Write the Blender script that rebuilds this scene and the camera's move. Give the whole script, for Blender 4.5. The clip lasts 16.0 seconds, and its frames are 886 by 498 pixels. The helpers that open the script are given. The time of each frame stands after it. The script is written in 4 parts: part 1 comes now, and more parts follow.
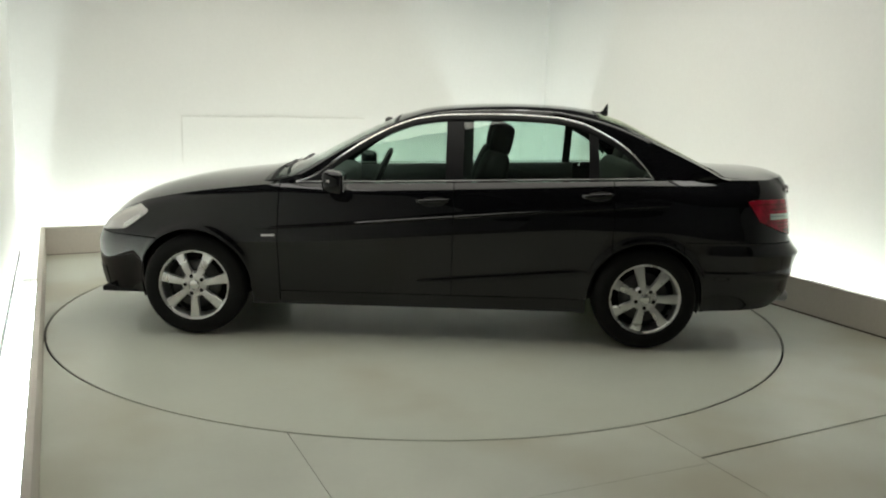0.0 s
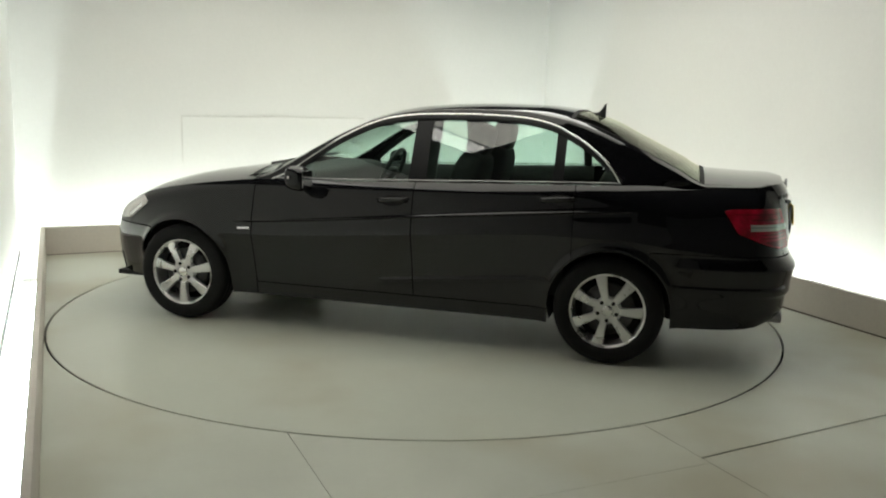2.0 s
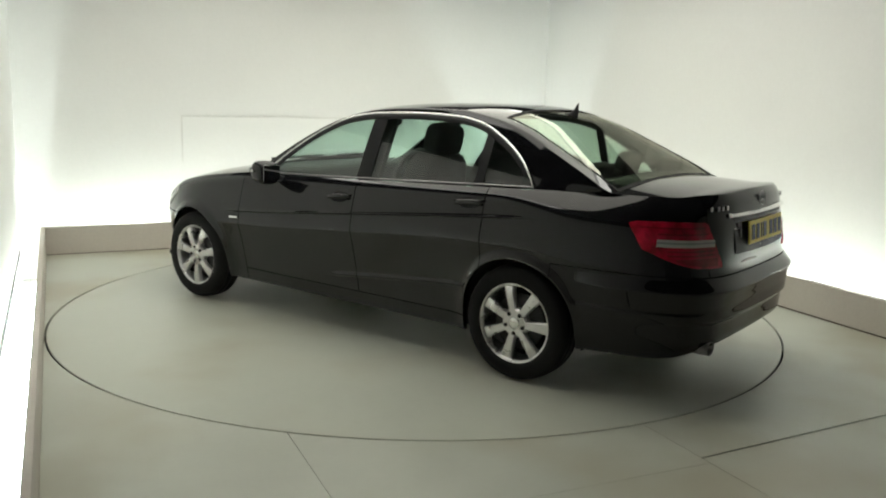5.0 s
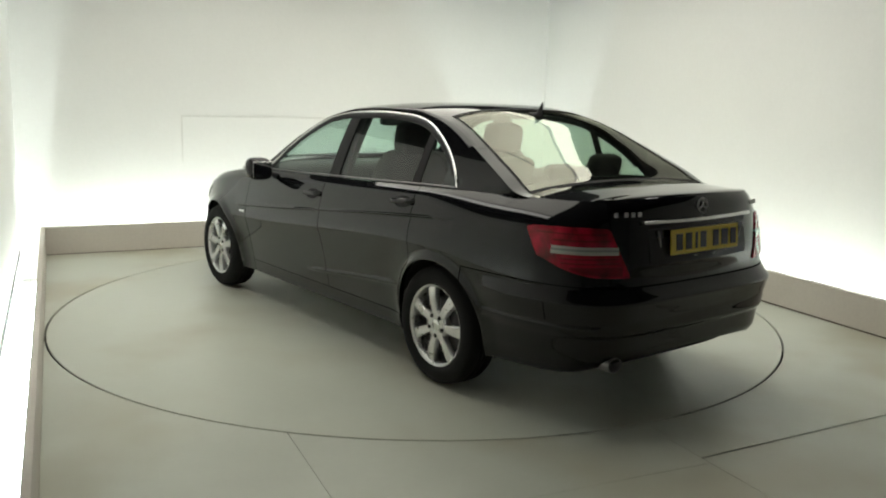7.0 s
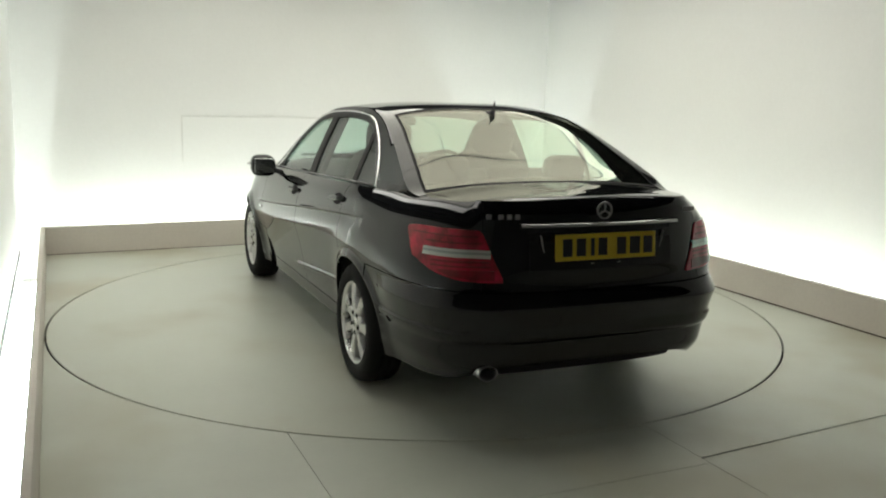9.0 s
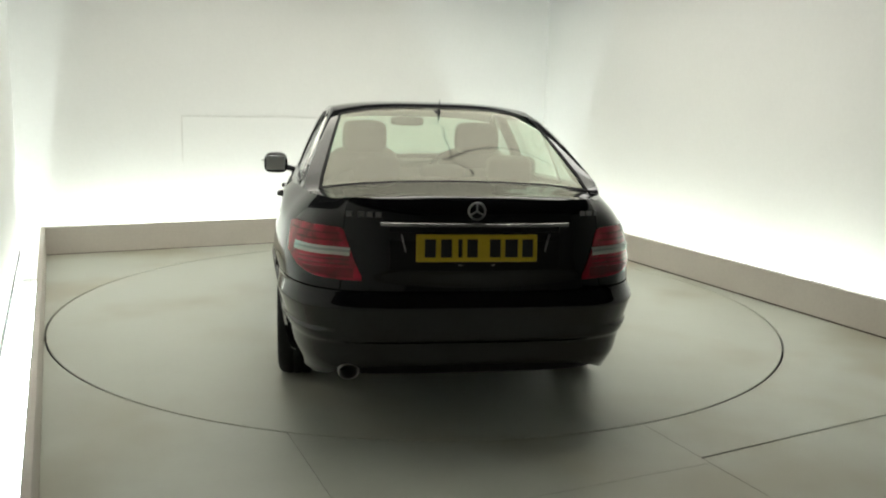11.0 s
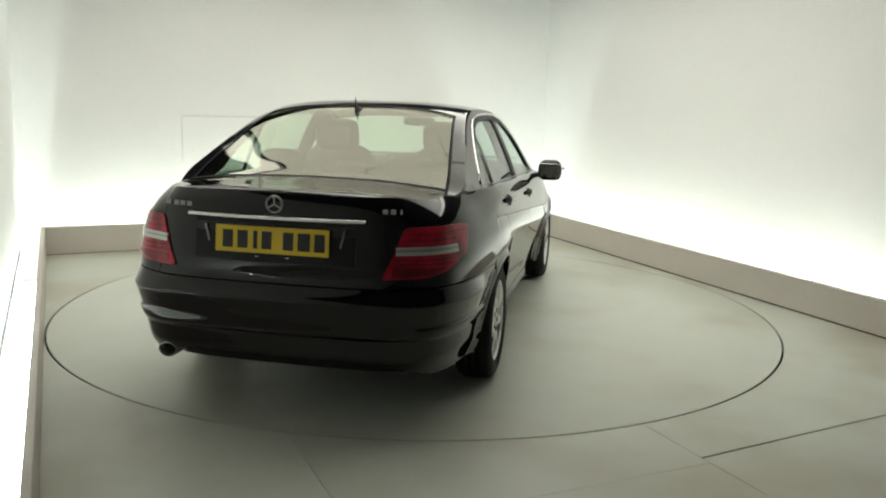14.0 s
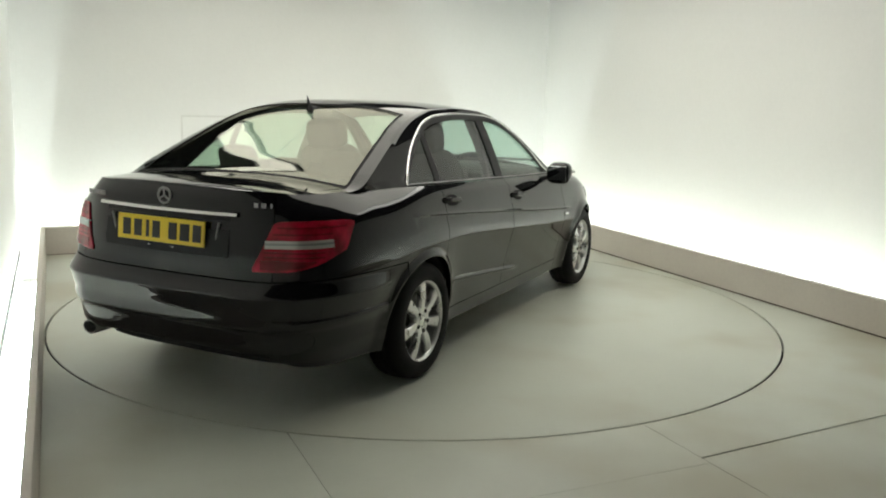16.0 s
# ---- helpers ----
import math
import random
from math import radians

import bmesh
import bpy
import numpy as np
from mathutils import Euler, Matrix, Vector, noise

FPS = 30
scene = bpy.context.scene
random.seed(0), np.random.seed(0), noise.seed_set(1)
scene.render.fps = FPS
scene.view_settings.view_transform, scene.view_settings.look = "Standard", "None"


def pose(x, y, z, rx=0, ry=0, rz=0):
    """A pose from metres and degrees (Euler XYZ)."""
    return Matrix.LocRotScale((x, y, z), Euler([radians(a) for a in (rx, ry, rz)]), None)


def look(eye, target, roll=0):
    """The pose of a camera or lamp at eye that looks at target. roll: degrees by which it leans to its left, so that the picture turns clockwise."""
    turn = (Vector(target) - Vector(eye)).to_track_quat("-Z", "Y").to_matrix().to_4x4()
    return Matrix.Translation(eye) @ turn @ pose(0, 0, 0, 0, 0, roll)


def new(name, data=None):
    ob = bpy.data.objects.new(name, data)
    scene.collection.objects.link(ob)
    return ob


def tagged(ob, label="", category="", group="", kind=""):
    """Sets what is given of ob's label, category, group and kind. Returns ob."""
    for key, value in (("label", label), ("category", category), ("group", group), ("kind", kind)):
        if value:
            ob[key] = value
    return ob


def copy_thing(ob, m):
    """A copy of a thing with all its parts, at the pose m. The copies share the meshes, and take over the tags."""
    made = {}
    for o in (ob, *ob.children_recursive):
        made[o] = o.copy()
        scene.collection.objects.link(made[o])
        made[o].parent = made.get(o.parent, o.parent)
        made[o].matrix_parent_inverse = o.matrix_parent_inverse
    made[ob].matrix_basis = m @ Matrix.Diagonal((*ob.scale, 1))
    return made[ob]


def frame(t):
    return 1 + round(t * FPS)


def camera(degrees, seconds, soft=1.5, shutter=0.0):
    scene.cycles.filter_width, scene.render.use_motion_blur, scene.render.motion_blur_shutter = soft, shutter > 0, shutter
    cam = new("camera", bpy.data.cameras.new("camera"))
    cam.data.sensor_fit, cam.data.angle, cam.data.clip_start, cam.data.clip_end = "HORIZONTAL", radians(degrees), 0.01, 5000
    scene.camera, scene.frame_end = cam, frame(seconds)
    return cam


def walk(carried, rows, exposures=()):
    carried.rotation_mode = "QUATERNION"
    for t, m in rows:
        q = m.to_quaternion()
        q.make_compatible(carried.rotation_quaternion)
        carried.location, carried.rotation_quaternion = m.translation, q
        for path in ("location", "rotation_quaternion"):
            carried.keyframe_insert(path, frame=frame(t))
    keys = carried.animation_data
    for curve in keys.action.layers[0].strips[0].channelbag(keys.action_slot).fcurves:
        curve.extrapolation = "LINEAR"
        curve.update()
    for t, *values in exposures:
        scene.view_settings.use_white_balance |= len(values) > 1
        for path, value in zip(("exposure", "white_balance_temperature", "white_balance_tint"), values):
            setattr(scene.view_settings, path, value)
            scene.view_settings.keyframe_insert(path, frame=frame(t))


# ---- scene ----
cam = camera(55.15, 16.0, soft=2.0)
EYE = Vector((0.0, -6.003, 1.497))
YAW, PITCH, ROLL = 1.552, -10.19, 1.57
AIM = EYE + Vector((math.sin(radians(YAW)) * math.cos(radians(PITCH)), math.cos(radians(YAW)) * math.cos(radians(PITCH)), math.sin(radians(PITCH))))
SHOT = look(EYE, AIM, ROLL)
walk(cam, [(0.0, SHOT), (16.0, SHOT)])

# ---- world: an indoor studio, no daylight ----
world = bpy.data.worlds.new("world")
world.use_nodes = True
world.node_tree.nodes["Background"].inputs[0].default_value = (0.02, 0.02, 0.02, 1)
world.node_tree.nodes["Background"].inputs[1].default_value = 0.1
scene.world = world
scene.view_settings.exposure = -0.08

TUBE_STRENGTH = 85.0
PANEL_STRENGTH = 2.1
EDGE_STRENGTH = 3.8


# ---- materials ----
def material(name, color, rough=0.5, metal=0.0, spec=0.5, coat=0.0, coat_rough=0.03):
    m = bpy.data.materials.new(name)
    m.use_nodes = True
    b = m.node_tree.nodes["Principled BSDF"]
    b.inputs["Base Color"].default_value = (*color, 1)
    b.inputs["Roughness"].default_value = rough
    b.inputs["Metallic"].default_value = metal
    b.inputs["Specular IOR Level"].default_value = spec
    b.inputs["Coat Weight"].default_value = coat
    b.inputs["Coat Roughness"].default_value = coat_rough
    return m


def worn(m, scales=(1.2, 40.0), tint=0.12, rough_amount=0.15, bump=0.02, depth=0.002, stretch=(1, 1, 1), fine=0.35, stain=None):
    """Large patches and fine grain in colour and gloss, and a fine relief."""
    t = m.node_tree
    b = t.nodes["Principled BSDF"]
    base = tuple(b.inputs["Base Color"].default_value)
    rough = b.inputs["Roughness"].default_value
    co = t.nodes.new("ShaderNodeTexCoord")
    mp = t.nodes.new("ShaderNodeMapping")
    mp.inputs["Scale"].default_value = stretch
    t.links.new(co.outputs["Object"], mp.inputs["Vector"])
    outs = []
    for s in scales:
        n = t.nodes.new("ShaderNodeTexNoise")
        n.inputs["Scale"].default_value = s
        n.inputs["Detail"].default_value = 5
        t.links.new(mp.outputs["Vector"], n.inputs["Vector"])
        outs.append(n.outputs["Fac"])
    mix = t.nodes.new("ShaderNodeMath")
    mix.operation = "MULTIPLY_ADD"
    mix.inputs[1].default_value = fine
    t.links.new(outs[1], mix.inputs[0])
    half = t.nodes.new("ShaderNodeMath")
    half.operation = "MULTIPLY"
    half.inputs[1].default_value = 1 - fine
    t.links.new(outs[0], half.inputs[0])
    t.links.new(half.outputs[0], mix.inputs[2])
    ramp = t.nodes.new("ShaderNodeMapRange")
    ramp.inputs["From Min"].default_value = 0.3
    ramp.inputs["From Max"].default_value = 0.7
    ramp.inputs["To Min"].default_value = 1 - tint
    ramp.inputs["To Max"].default_value = 1 + tint
    t.links.new(mix.outputs[0], ramp.inputs["Value"])
    mul = t.nodes.new("ShaderNodeVectorMath")
    mul.operation = "SCALE"
    mul.inputs[0].default_value = base[:3]
    t.links.new(ramp.outputs[0], mul.inputs["Scale"])
    result = mul.outputs[0]
    if stain:
        sn = t.nodes.new("ShaderNodeTexNoise")
        sn.inputs["Scale"].default_value = 0.9
        sn.inputs["Detail"].default_value = 3
        t.links.new(mp.outputs["Vector"], sn.inputs["Vector"])
        sr = t.nodes.new("ShaderNodeMapRange")
        sr.interpolation_type = "SMOOTHSTEP"
        sr.inputs["From Min"].default_value = 0.42
        sr.inputs["From Max"].default_value = 0.70
        sr.inputs["To Max"].default_value = 0.85
        t.links.new(sn.outputs["Fac"], sr.inputs["Value"])
        sm = t.nodes.new("ShaderNodeMix")
        sm.data_type = "RGBA"
        sm.inputs[7].default_value = (*stain, 1)
        t.links.new(sr.outputs[0], sm.inputs[0])
        t.links.new(result, sm.inputs[6])
        result = sm.outputs[2]
    t.links.new(result, b.inputs["Base Color"])
    rr = t.nodes.new("ShaderNodeMapRange")
    rr.inputs["From Min"].default_value = 0.3
    rr.inputs["From Max"].default_value = 0.7
    rr.inputs["To Min"].default_value = max(0.02, rough - rough_amount)
    rr.inputs["To Max"].default_value = min(1, rough + rough_amount)
    t.links.new(outs[0], rr.inputs["Value"])
    t.links.new(rr.outputs[0], b.inputs["Roughness"])
    if bump:
        bp = t.nodes.new("ShaderNodeBump")
        bp.inputs["Strength"].default_value = bump
        bp.inputs["Distance"].default_value = depth
        t.links.new(outs[1], bp.inputs["Height"])
        t.links.new(bp.outputs[0], b.inputs["Normal"])
    return m


def glow(name, color, strength):
    m = bpy.data.materials.new(name)
    m.use_nodes = True
    b = m.node_tree.nodes["Principled BSDF"]
    b.inputs["Base Color"].default_value = (*color, 1)
    b.inputs["Emission Color"].default_value = (*color, 1)
    b.inputs["Emission Strength"].default_value = strength
    return m


WALL = worn(material("wall_paint", (0.79, 0.79, 0.765), 0.6), (0.7, 30), 0.03, 0.1, 0.05)
CEILING = worn(material("ceiling_paint", (0.03, 0.03, 0.03), 0.8), (0.7, 30), 0.03, 0.1, 0.05)
FLOOR = worn(material("floor_paint", (0.548, 0.570, 0.497), 0.37), (1.1, 25), 0.09, 0.06, 0, fine=0.12, stain=(0.445, 0.425, 0.325))
DISC = worn(material("turntable_paint", (0.563, 0.587, 0.510), 0.36), (0.9, 22), 0.08, 0.06, 0, fine=0.12, stain=(0.46, 0.45, 0.365))
KERB = worn(material("kerb_board", (0.58, 0.54, 0.485), 0.55), (1.5, 45), 0.08, 0.1, 0.05)
TROUGH = worn(material("trough_paint", (0.8, 0.8, 0.77), 0.6), (1.5, 45), 0.04, 0.1, 0.05)
# near-black colour that stands for the unlit space above the white walls
VOID_DARK = worn(material("unlit_void_dark", (0.05, 0.05, 0.05), 0.8), (1.0, 30), 0.1, 0.1, 0.05)
GREYWALL = worn(material("grey_wall_paint", (0.30, 0.30, 0.29), 0.8), (1.0, 30), 0.06, 0.1, 0.05)
GRIME = worn(material("grime", (0.10, 0.085, 0.065), 0.8), (3, 30), 0.4, 0.1, 0)
PIT = material("pit_black", (0.012, 0.012, 0.012), 0.9)
TUBE = glow("tube_light", (0.89, 1.0, 0.97), TUBE_STRENGTH)
PANEL = glow("panel_light", (0.985, 0.96, 0.86), PANEL_STRENGTH)
EDGE = glow("edge_light", (1.0, 0.98, 0.92), EDGE_STRENGTH)
WHITE_METAL = material("white_enamel", (0.75, 0.75, 0.73), 0.4)


# ---- mesh helpers ----
def mesh_object(name, bm, mat, parent=None, label="", smooth=False):
    me = bpy.data.meshes.new(name)
    bm.normal_update()
    bm.to_mesh(me)
    bm.free()
    if smooth:
        me.polygons.foreach_set("use_smooth", [True] * len(me.polygons))
    for mt in (mat if isinstance(mat, (list, tuple)) else [mat]):
        me.materials.append(mt)
    ob = new(name, me)
    ob.parent = parent
    if label:
        ob["label"] = label
    return ob


def part(name, bm, mat, parent, label="", smooth=False):
    return mesh_object(name, bm, mat, parent, label, smooth)


def prism(bm, outline, z0, z1):
    """A slab with a convex or simple outline of (x, y) points, counter-clockwise."""
    lo = [bm.verts.new((x, y, z0)) for x, y in outline]
    hi = [bm.verts.new((x, y, z1)) for x, y in outline]
    n = len(outline)
    bm.faces.new(hi)
    bm.faces.new(lo[::-1])
    for i in range(n):
        bm.faces.new((lo[i], lo[(i + 1) % n], hi[(i + 1) % n], hi[i]))


def box(bm, m, sx, sy, sz, bevel=0.0):
    r = bmesh.ops.create_cube(bm, size=1, matrix=m @ Matrix.Diagonal((sx, sy, sz, 1)))
    if bevel:
        es = list({e for v in r["verts"] for e in v.link_edges})
        bmesh.ops.bevel(bm, geom=es, offset=bevel, segments=2, affect="EDGES", profile=0.5)


# ---- the room: lines of the platform's kerbs, in plan ----
R_DISC = 2.4675
GAP = 0.013


def line(px, py, deg):
    return Vector((px, py)), Vector((math.cos(radians(deg)), math.sin(radians(deg))))


def shift(ln, d):
    """The line moved d to its left."""
    p, v = ln
    return p + Vector((-v.y, v.x)) * d, v


def meet(a, b):
    (p, v), (q, w) = a, b
    den = v.x * w.y - v.y * w.x
    s = ((q.x - p.x) * w.y - (q.y - p.y) * w.x) / den
    return p + v * s


LEFT = line(-1.386, -3.057, 113.1)      # runs away from the camera
BACK = line(-2.79, 1.823, 25.5)         # runs to the right
RIGHT = line(2.47, 0.79, -67.1)         # runs towards the camera
FRONT = line(0.0, -8.6, 23.1)
KERB_H, KERB_T = 0.25, 0.035
GAP_LEFT, GAP_BACK, GAP_RIGHT = 0.218, 0.52, 0.50
ROOM_H, WALL_H = 3.5, 2.75

in_bl, in_br = meet(LEFT, BACK), meet(BACK, RIGHT)
in_fl, in_fr = meet(LEFT, FRONT), meet(RIGHT, FRONT)


def slab_between(name, a, b, t, z0, z1, mat, over_a=0.0, over_b=0.0, kind="structure", label=""):
    """An upright slab along the line from a to b, t thick to the line's left."""
    d = (b - a).normalized()
    n = Vector((-d.y, d.x)) * t
    a, b = a - d * over_a, b + d * over_b
    bm = bmesh.new()
    pts = [a, b, b + n, a + n]
    prism(bm, [(p.x, p.y) for p in pts], z0, z1)
    bmesh.ops.recalc_face_normals(bm, faces=bm.faces)
    bmesh.ops.bevel(bm, geom=[e for e in bm.edges], offset=min(0.003, abs(t) * 0.3), segments=1, affect="EDGES")
    return tagged(mesh_object(name, bm, mat), label, kind=kind)


# kerbs round the platform
slab_between("kerb_left", in_fl, in_bl, KERB_T, -0.30, KERB_H, KERB, 0, KERB_T, label="low painted board edging the platform")
slab_between("kerb_back", in_bl, in_br, KERB_T, -0.30, KERB_H, KERB, -0.001, -0.001, label="low painted board edging the platform")
slab_between("kerb_right", in_br, in_fr, KERB_T, -0.30, KERB_H, KERB, KERB_T, 0, label="low painted board edging the platform")

# walls beyond the light troughs
WL, WB, WR = shift(LEFT, GAP_LEFT), shift(BACK, GAP_BACK), shift(RIGHT, GAP_RIGHT)
w_bl, w_br, w_fl, w_fr = meet(WL, WB), meet(WB, WR), meet(WL, FRONT), meet(WR, FRONT)
slab_between("wall_foot_left", w_fl, w_bl, 0.15, -0.32, -0.006, WALL, 0.15, 0, label="smooth white painted studio wall")
slab_between("wall_left", w_fl, w_bl, 0.15, 0.006, WALL_H, WALL, 0.15, 0, label="smooth white painted studio wall")
# upper bands are unseen, coloured dark so the car mirrors an unlit void
slab_between("wall_upper_left", w_fl, w_bl, 0.15, WALL_H + 0.002, ROOM_H, VOID_DARK, 0.15, 0, label="unseen dark band for the unlit void above the white studio wall")
slab_between("wall_back", w_bl, w_br, 0.15, -0.32, WALL_H, WALL, 0.15, 0, label="smooth white painted studio wall")
slab_between("wall_upper_back", w_bl, w_br, 0.15, WALL_H + 0.002, ROOM_H, VOID_DARK, 0.15, 0, label="unseen dark band for the unlit void above the white studio wall")
slab_between("wall_right", w_br, w_fr, 0.15, -0.32, WALL_H, WALL, 0.15, 0, label="smooth white painted studio wall")
slab_between("wall_upper_right", w_br, w_fr, 0.15, WALL_H + 0.002, ROOM_H, VOID_DARK, 0.15, 0, label="unseen dark band for the unlit void above the white studio wall")
# unseen closing wall; its grey is set to bounce light onto the car
slab_between("wall_front", w_fr, w_fl, 0.15, -0.32, ROOM_H, GREYWALL, 0.15, 0, label="unseen plain wall, grey to bounce light towards the turntable")

bm = bmesh.new()
prism(bm, [(p.x, p.y) for p in (w_fl, w_fr, w_br, w_bl)], ROOM_H + 0.002, ROOM_H + 0.15)
bmesh.ops.recalc_face_normals(bm, faces=bm.faces)
tagged(mesh_object("ceiling", bm, CEILING), "dark unlit ceiling above the light canopy", kind="structure")
bm = bmesh.new()
prism(bm, [(p.x, p.y) for p in (w_fl, w_fr, w_br, w_bl)], -0.45, -0.322)
bmesh.ops.recalc_face_normals(bm, faces=bm.faces)
tagged(mesh_object("trough_floor", bm, TROUGH), "white floor of the light trough behind the kerbs", kind="structure")

# the platform round the turntable: plates with open joints, cut by the joint lines
JOINT_A = line(-0.57, -2.417, 113.1)
JOINT_B = line(1.15, -2.42, 113.1)
JOINT_F = line(1.236, -2.60, 26.6)


def clip(poly, ln, keep_left, gap=0.0045):
    """A polygon cut by a line, keeping one side."""
    p, v = ln
    sgn = 1 if keep_left else -1
    dist = lambda q: sgn * (v.x * (q[1] - p.y) - v.y * (q[0] - p.x)) - gap
    out = []
    for i, a in enumerate(poly):
        b = poly[(i + 1) % len(poly)]
        da, db = dist(a), dist(b)
        if da >= 0:
            out.append(a)
        if da * db < 0:
            s = da / (da - db)
            out.append((a[0] + (b[0] - a[0]) * s, a[1] + (b[1] - a[1]) * s))
    return out


def plate(name, outline, label):
    """A floor plate of an outline in plan."""
    bm = bmesh.new()
    prism(bm, outline, -0.05, 0.0)
    bmesh.ops.recalc_face_normals(bm, faces=bm.faces)
    return tagged(mesh_object(name, bm, FLOOR), label, kind="structure")


def holed(outline, r):
    """Points of the outline that lie outside the circle, with the arc between: the outline must cross the circle twice."""
    n, pts = len(outline), []
    for i, a in enumerate(outline):
        b = outline[(i + 1) % n]
        a, b = Vector(a), Vector(b)
        d = b - a
        qa, qb, qc = d.dot(d), 2 * a.dot(d), a.dot(a) - r * r
        disc = qb * qb - 4 * qa * qc
        if a.length > r:
            pts.append((a.x, a.y, 0))
        if disc > 0:
            for s in sorted(((-qb - math.sqrt(disc)) / (2 * qa), (-qb + math.sqrt(disc)) / (2 * qa))):
                if 0 < s < 1:
                    q = a + d * s
                    pts.append((q.x, q.y, 1))
    out = []
    for i, p in enumerate(pts):
        q = pts[(i + 1) % len(pts)]
        out.append((p[0], p[1]))
        if p[2] and q[2] and ((Vector(p[:2]) + Vector(q[:2])) / 2).length < r - 1e-4:
            a0, a1 = math.atan2(p[1], p[0]), math.atan2(q[1], q[0])
            while a1 - a0 > math.pi:
                a1 -= 2 * math.pi
            while a1 - a0 < -math.pi:
                a1 += 2 * math.pi
            k = max(2, int(abs(a1 - a0) / radians(1.5)))
            for j in range(1, k):
                a = a0 + (a1 - a0) * j / k
                out.append((r * math.cos(a), r * math.sin(a)))
    return out


FL, FB, FR = shift(LEFT, -0.002), shift(BACK, -0.006), shift(RIGHT, -0.007)
whole = [(p.x, p.y) for p in (meet(FL, FRONT), meet(FR, FRONT), meet(FB, FR), meet(FL, FB))]
across = line(0, 0, 23.1)
upper_l = clip(clip(whole, across, True, 0), line(0, 0, 113.1), True, 0)
upper_r = clip(clip(whole, across, True, 0), line(0, 0, 113.1), False, 0)
lower = clip(whole, across, False, 0)
JOINT_G = line(0.455, -2.989, 22.9)
left_low = clip(lower, JOINT_A, True, 0.0016)
middle = clip(clip(lower, JOINT_A, False, 0.0016), JOINT_B, True, 0.0012)
mid_low, mid_front = clip(middle, JOINT_G, True, 0.0008), clip(middle, JOINT_G, False, 0.0008)
right = clip(lower, JOINT_B, False, 0.0012)
right_low, right_front = clip(right, JOINT_F, True, 0.006), clip(right, JOINT_F, False, 0.006)
R_HOLE = R_DISC + GAP / 2
for shape, nm in ((upper_l, "floor_1"), (upper_r, "floor_2"), (left_low, "floor_3"), (mid_low, "floor_4"), (right_low, "floor_5"), (mid_front, "floor_6"), (right_front, "floor_7")):
    plate(nm, holed(shape, R_HOLE), "smooth pale grey-green painted platform floor")

bm = bmesh.new()
prism(bm, [(p.x, p.y) for p in (in_fl, in_fr, in_br, in_bl)], -0.30, -0.12)
bmesh.ops.recalc_face_normals(bm, faces=bm.faces)
tagged(mesh_object("floor_base", bm, PIT), "dark base under the platform joints", kind="structure")

# the turning disc
bm = bmesh.new()
r = R_DISC - GAP / 2
ring = [(r * math.cos(2 * math.pi * i / 240), r * math.sin(2 * math.pi * i / 240)) for i in range(240)]
prism(bm, ring, -0.05, 0.0)
bmesh.ops.recalc_face_normals(bm, faces=bm.faces)
bmesh.ops.bevel(bm, geom=[e for e in bm.edges if e.is_boundary is False and e.calc_face_angle(0) > 1], offset=0.002, segments=1, affect="EDGES")
turntable = tagged(new("turntable"), "round pale grey-green painted vehicle turntable flush with the floor", "turntable")
part("deck", bm, DISC, turntable)
bm = bmesh.new()
ring_a = [(rr * math.cos(2 * math.pi * i / 240), rr * math.sin(2 * math.pi * i / 240), z) for rr, z in ((r + 0.0015, -0.006), (r + 0.0015, -0.05)) for i in range(240)]
vs = [bm.verts.new(q) for q in ring_a]
for i in range(240):
    bm.faces.new((vs[i], vs[(i + 1) % 240], vs[240 + (i + 1) % 240], vs[240 + i]))
part("edge_seal", bm, PIT, turntable, "black rubber edge seal")


# strip lights that stand in the troughs, hidden by the kerbs
def strip_light(a, b, off, z):
    d = (b - a).normalized()
    n = Vector((-d.y, d.x))
    length, mid = (b - a).length, (a + b) / 2 + n * off
    ang = math.degrees(math.atan2(d.y, d.x))
    light = tagged(new("strip_light"), "white fluorescent strip light in the trough behind the kerb", "strip light", "trough lights")
    light.matrix_world = pose(mid.x, mid.y, z, 0, 0, ang)
    bm = bmesh.new()
    box(bm, pose(0, 0, 0.03), length, 0.07, 0.06, 0.006)
    part("housing", bm, WHITE_METAL, light)
    bm = bmesh.new()
    bmesh.ops.create_cone(bm, cap_ends=True, segments=10, radius1=0.019, radius2=0.019, depth=length - 0.012, matrix=pose(0, 0, 0.085, 0, 90, 0))
    part("tube", bm, TUBE, light, "glowing white tube")
    return light


def run_of_lights(a, b, off, z, count, margin):
    d = (b - a).normalized()
    total = (b - a).length - 2 * margin
    for i in range(count):
        p = a + d * (margin + total * i / count + 0.003)
        q = a + d * (margin + total * (i + 1) / count - 0.003)
        strip_light(p, q, off, z)


run_of_lights(in_bl, in_br, GAP_BACK * 0.45, -0.322, 3, 0.1)
run_of_lights(in_br, in_br + (in_fr - in_br).normalized() * 6.0, GAP_RIGHT * 0.70, -0.322, 4, 0.1)
run_of_lights(in_bl + (in_fl - in_bl).normalized() * 5.5, in_bl, GAP_LEFT * 0.5, -0.322, 4, 0.1)


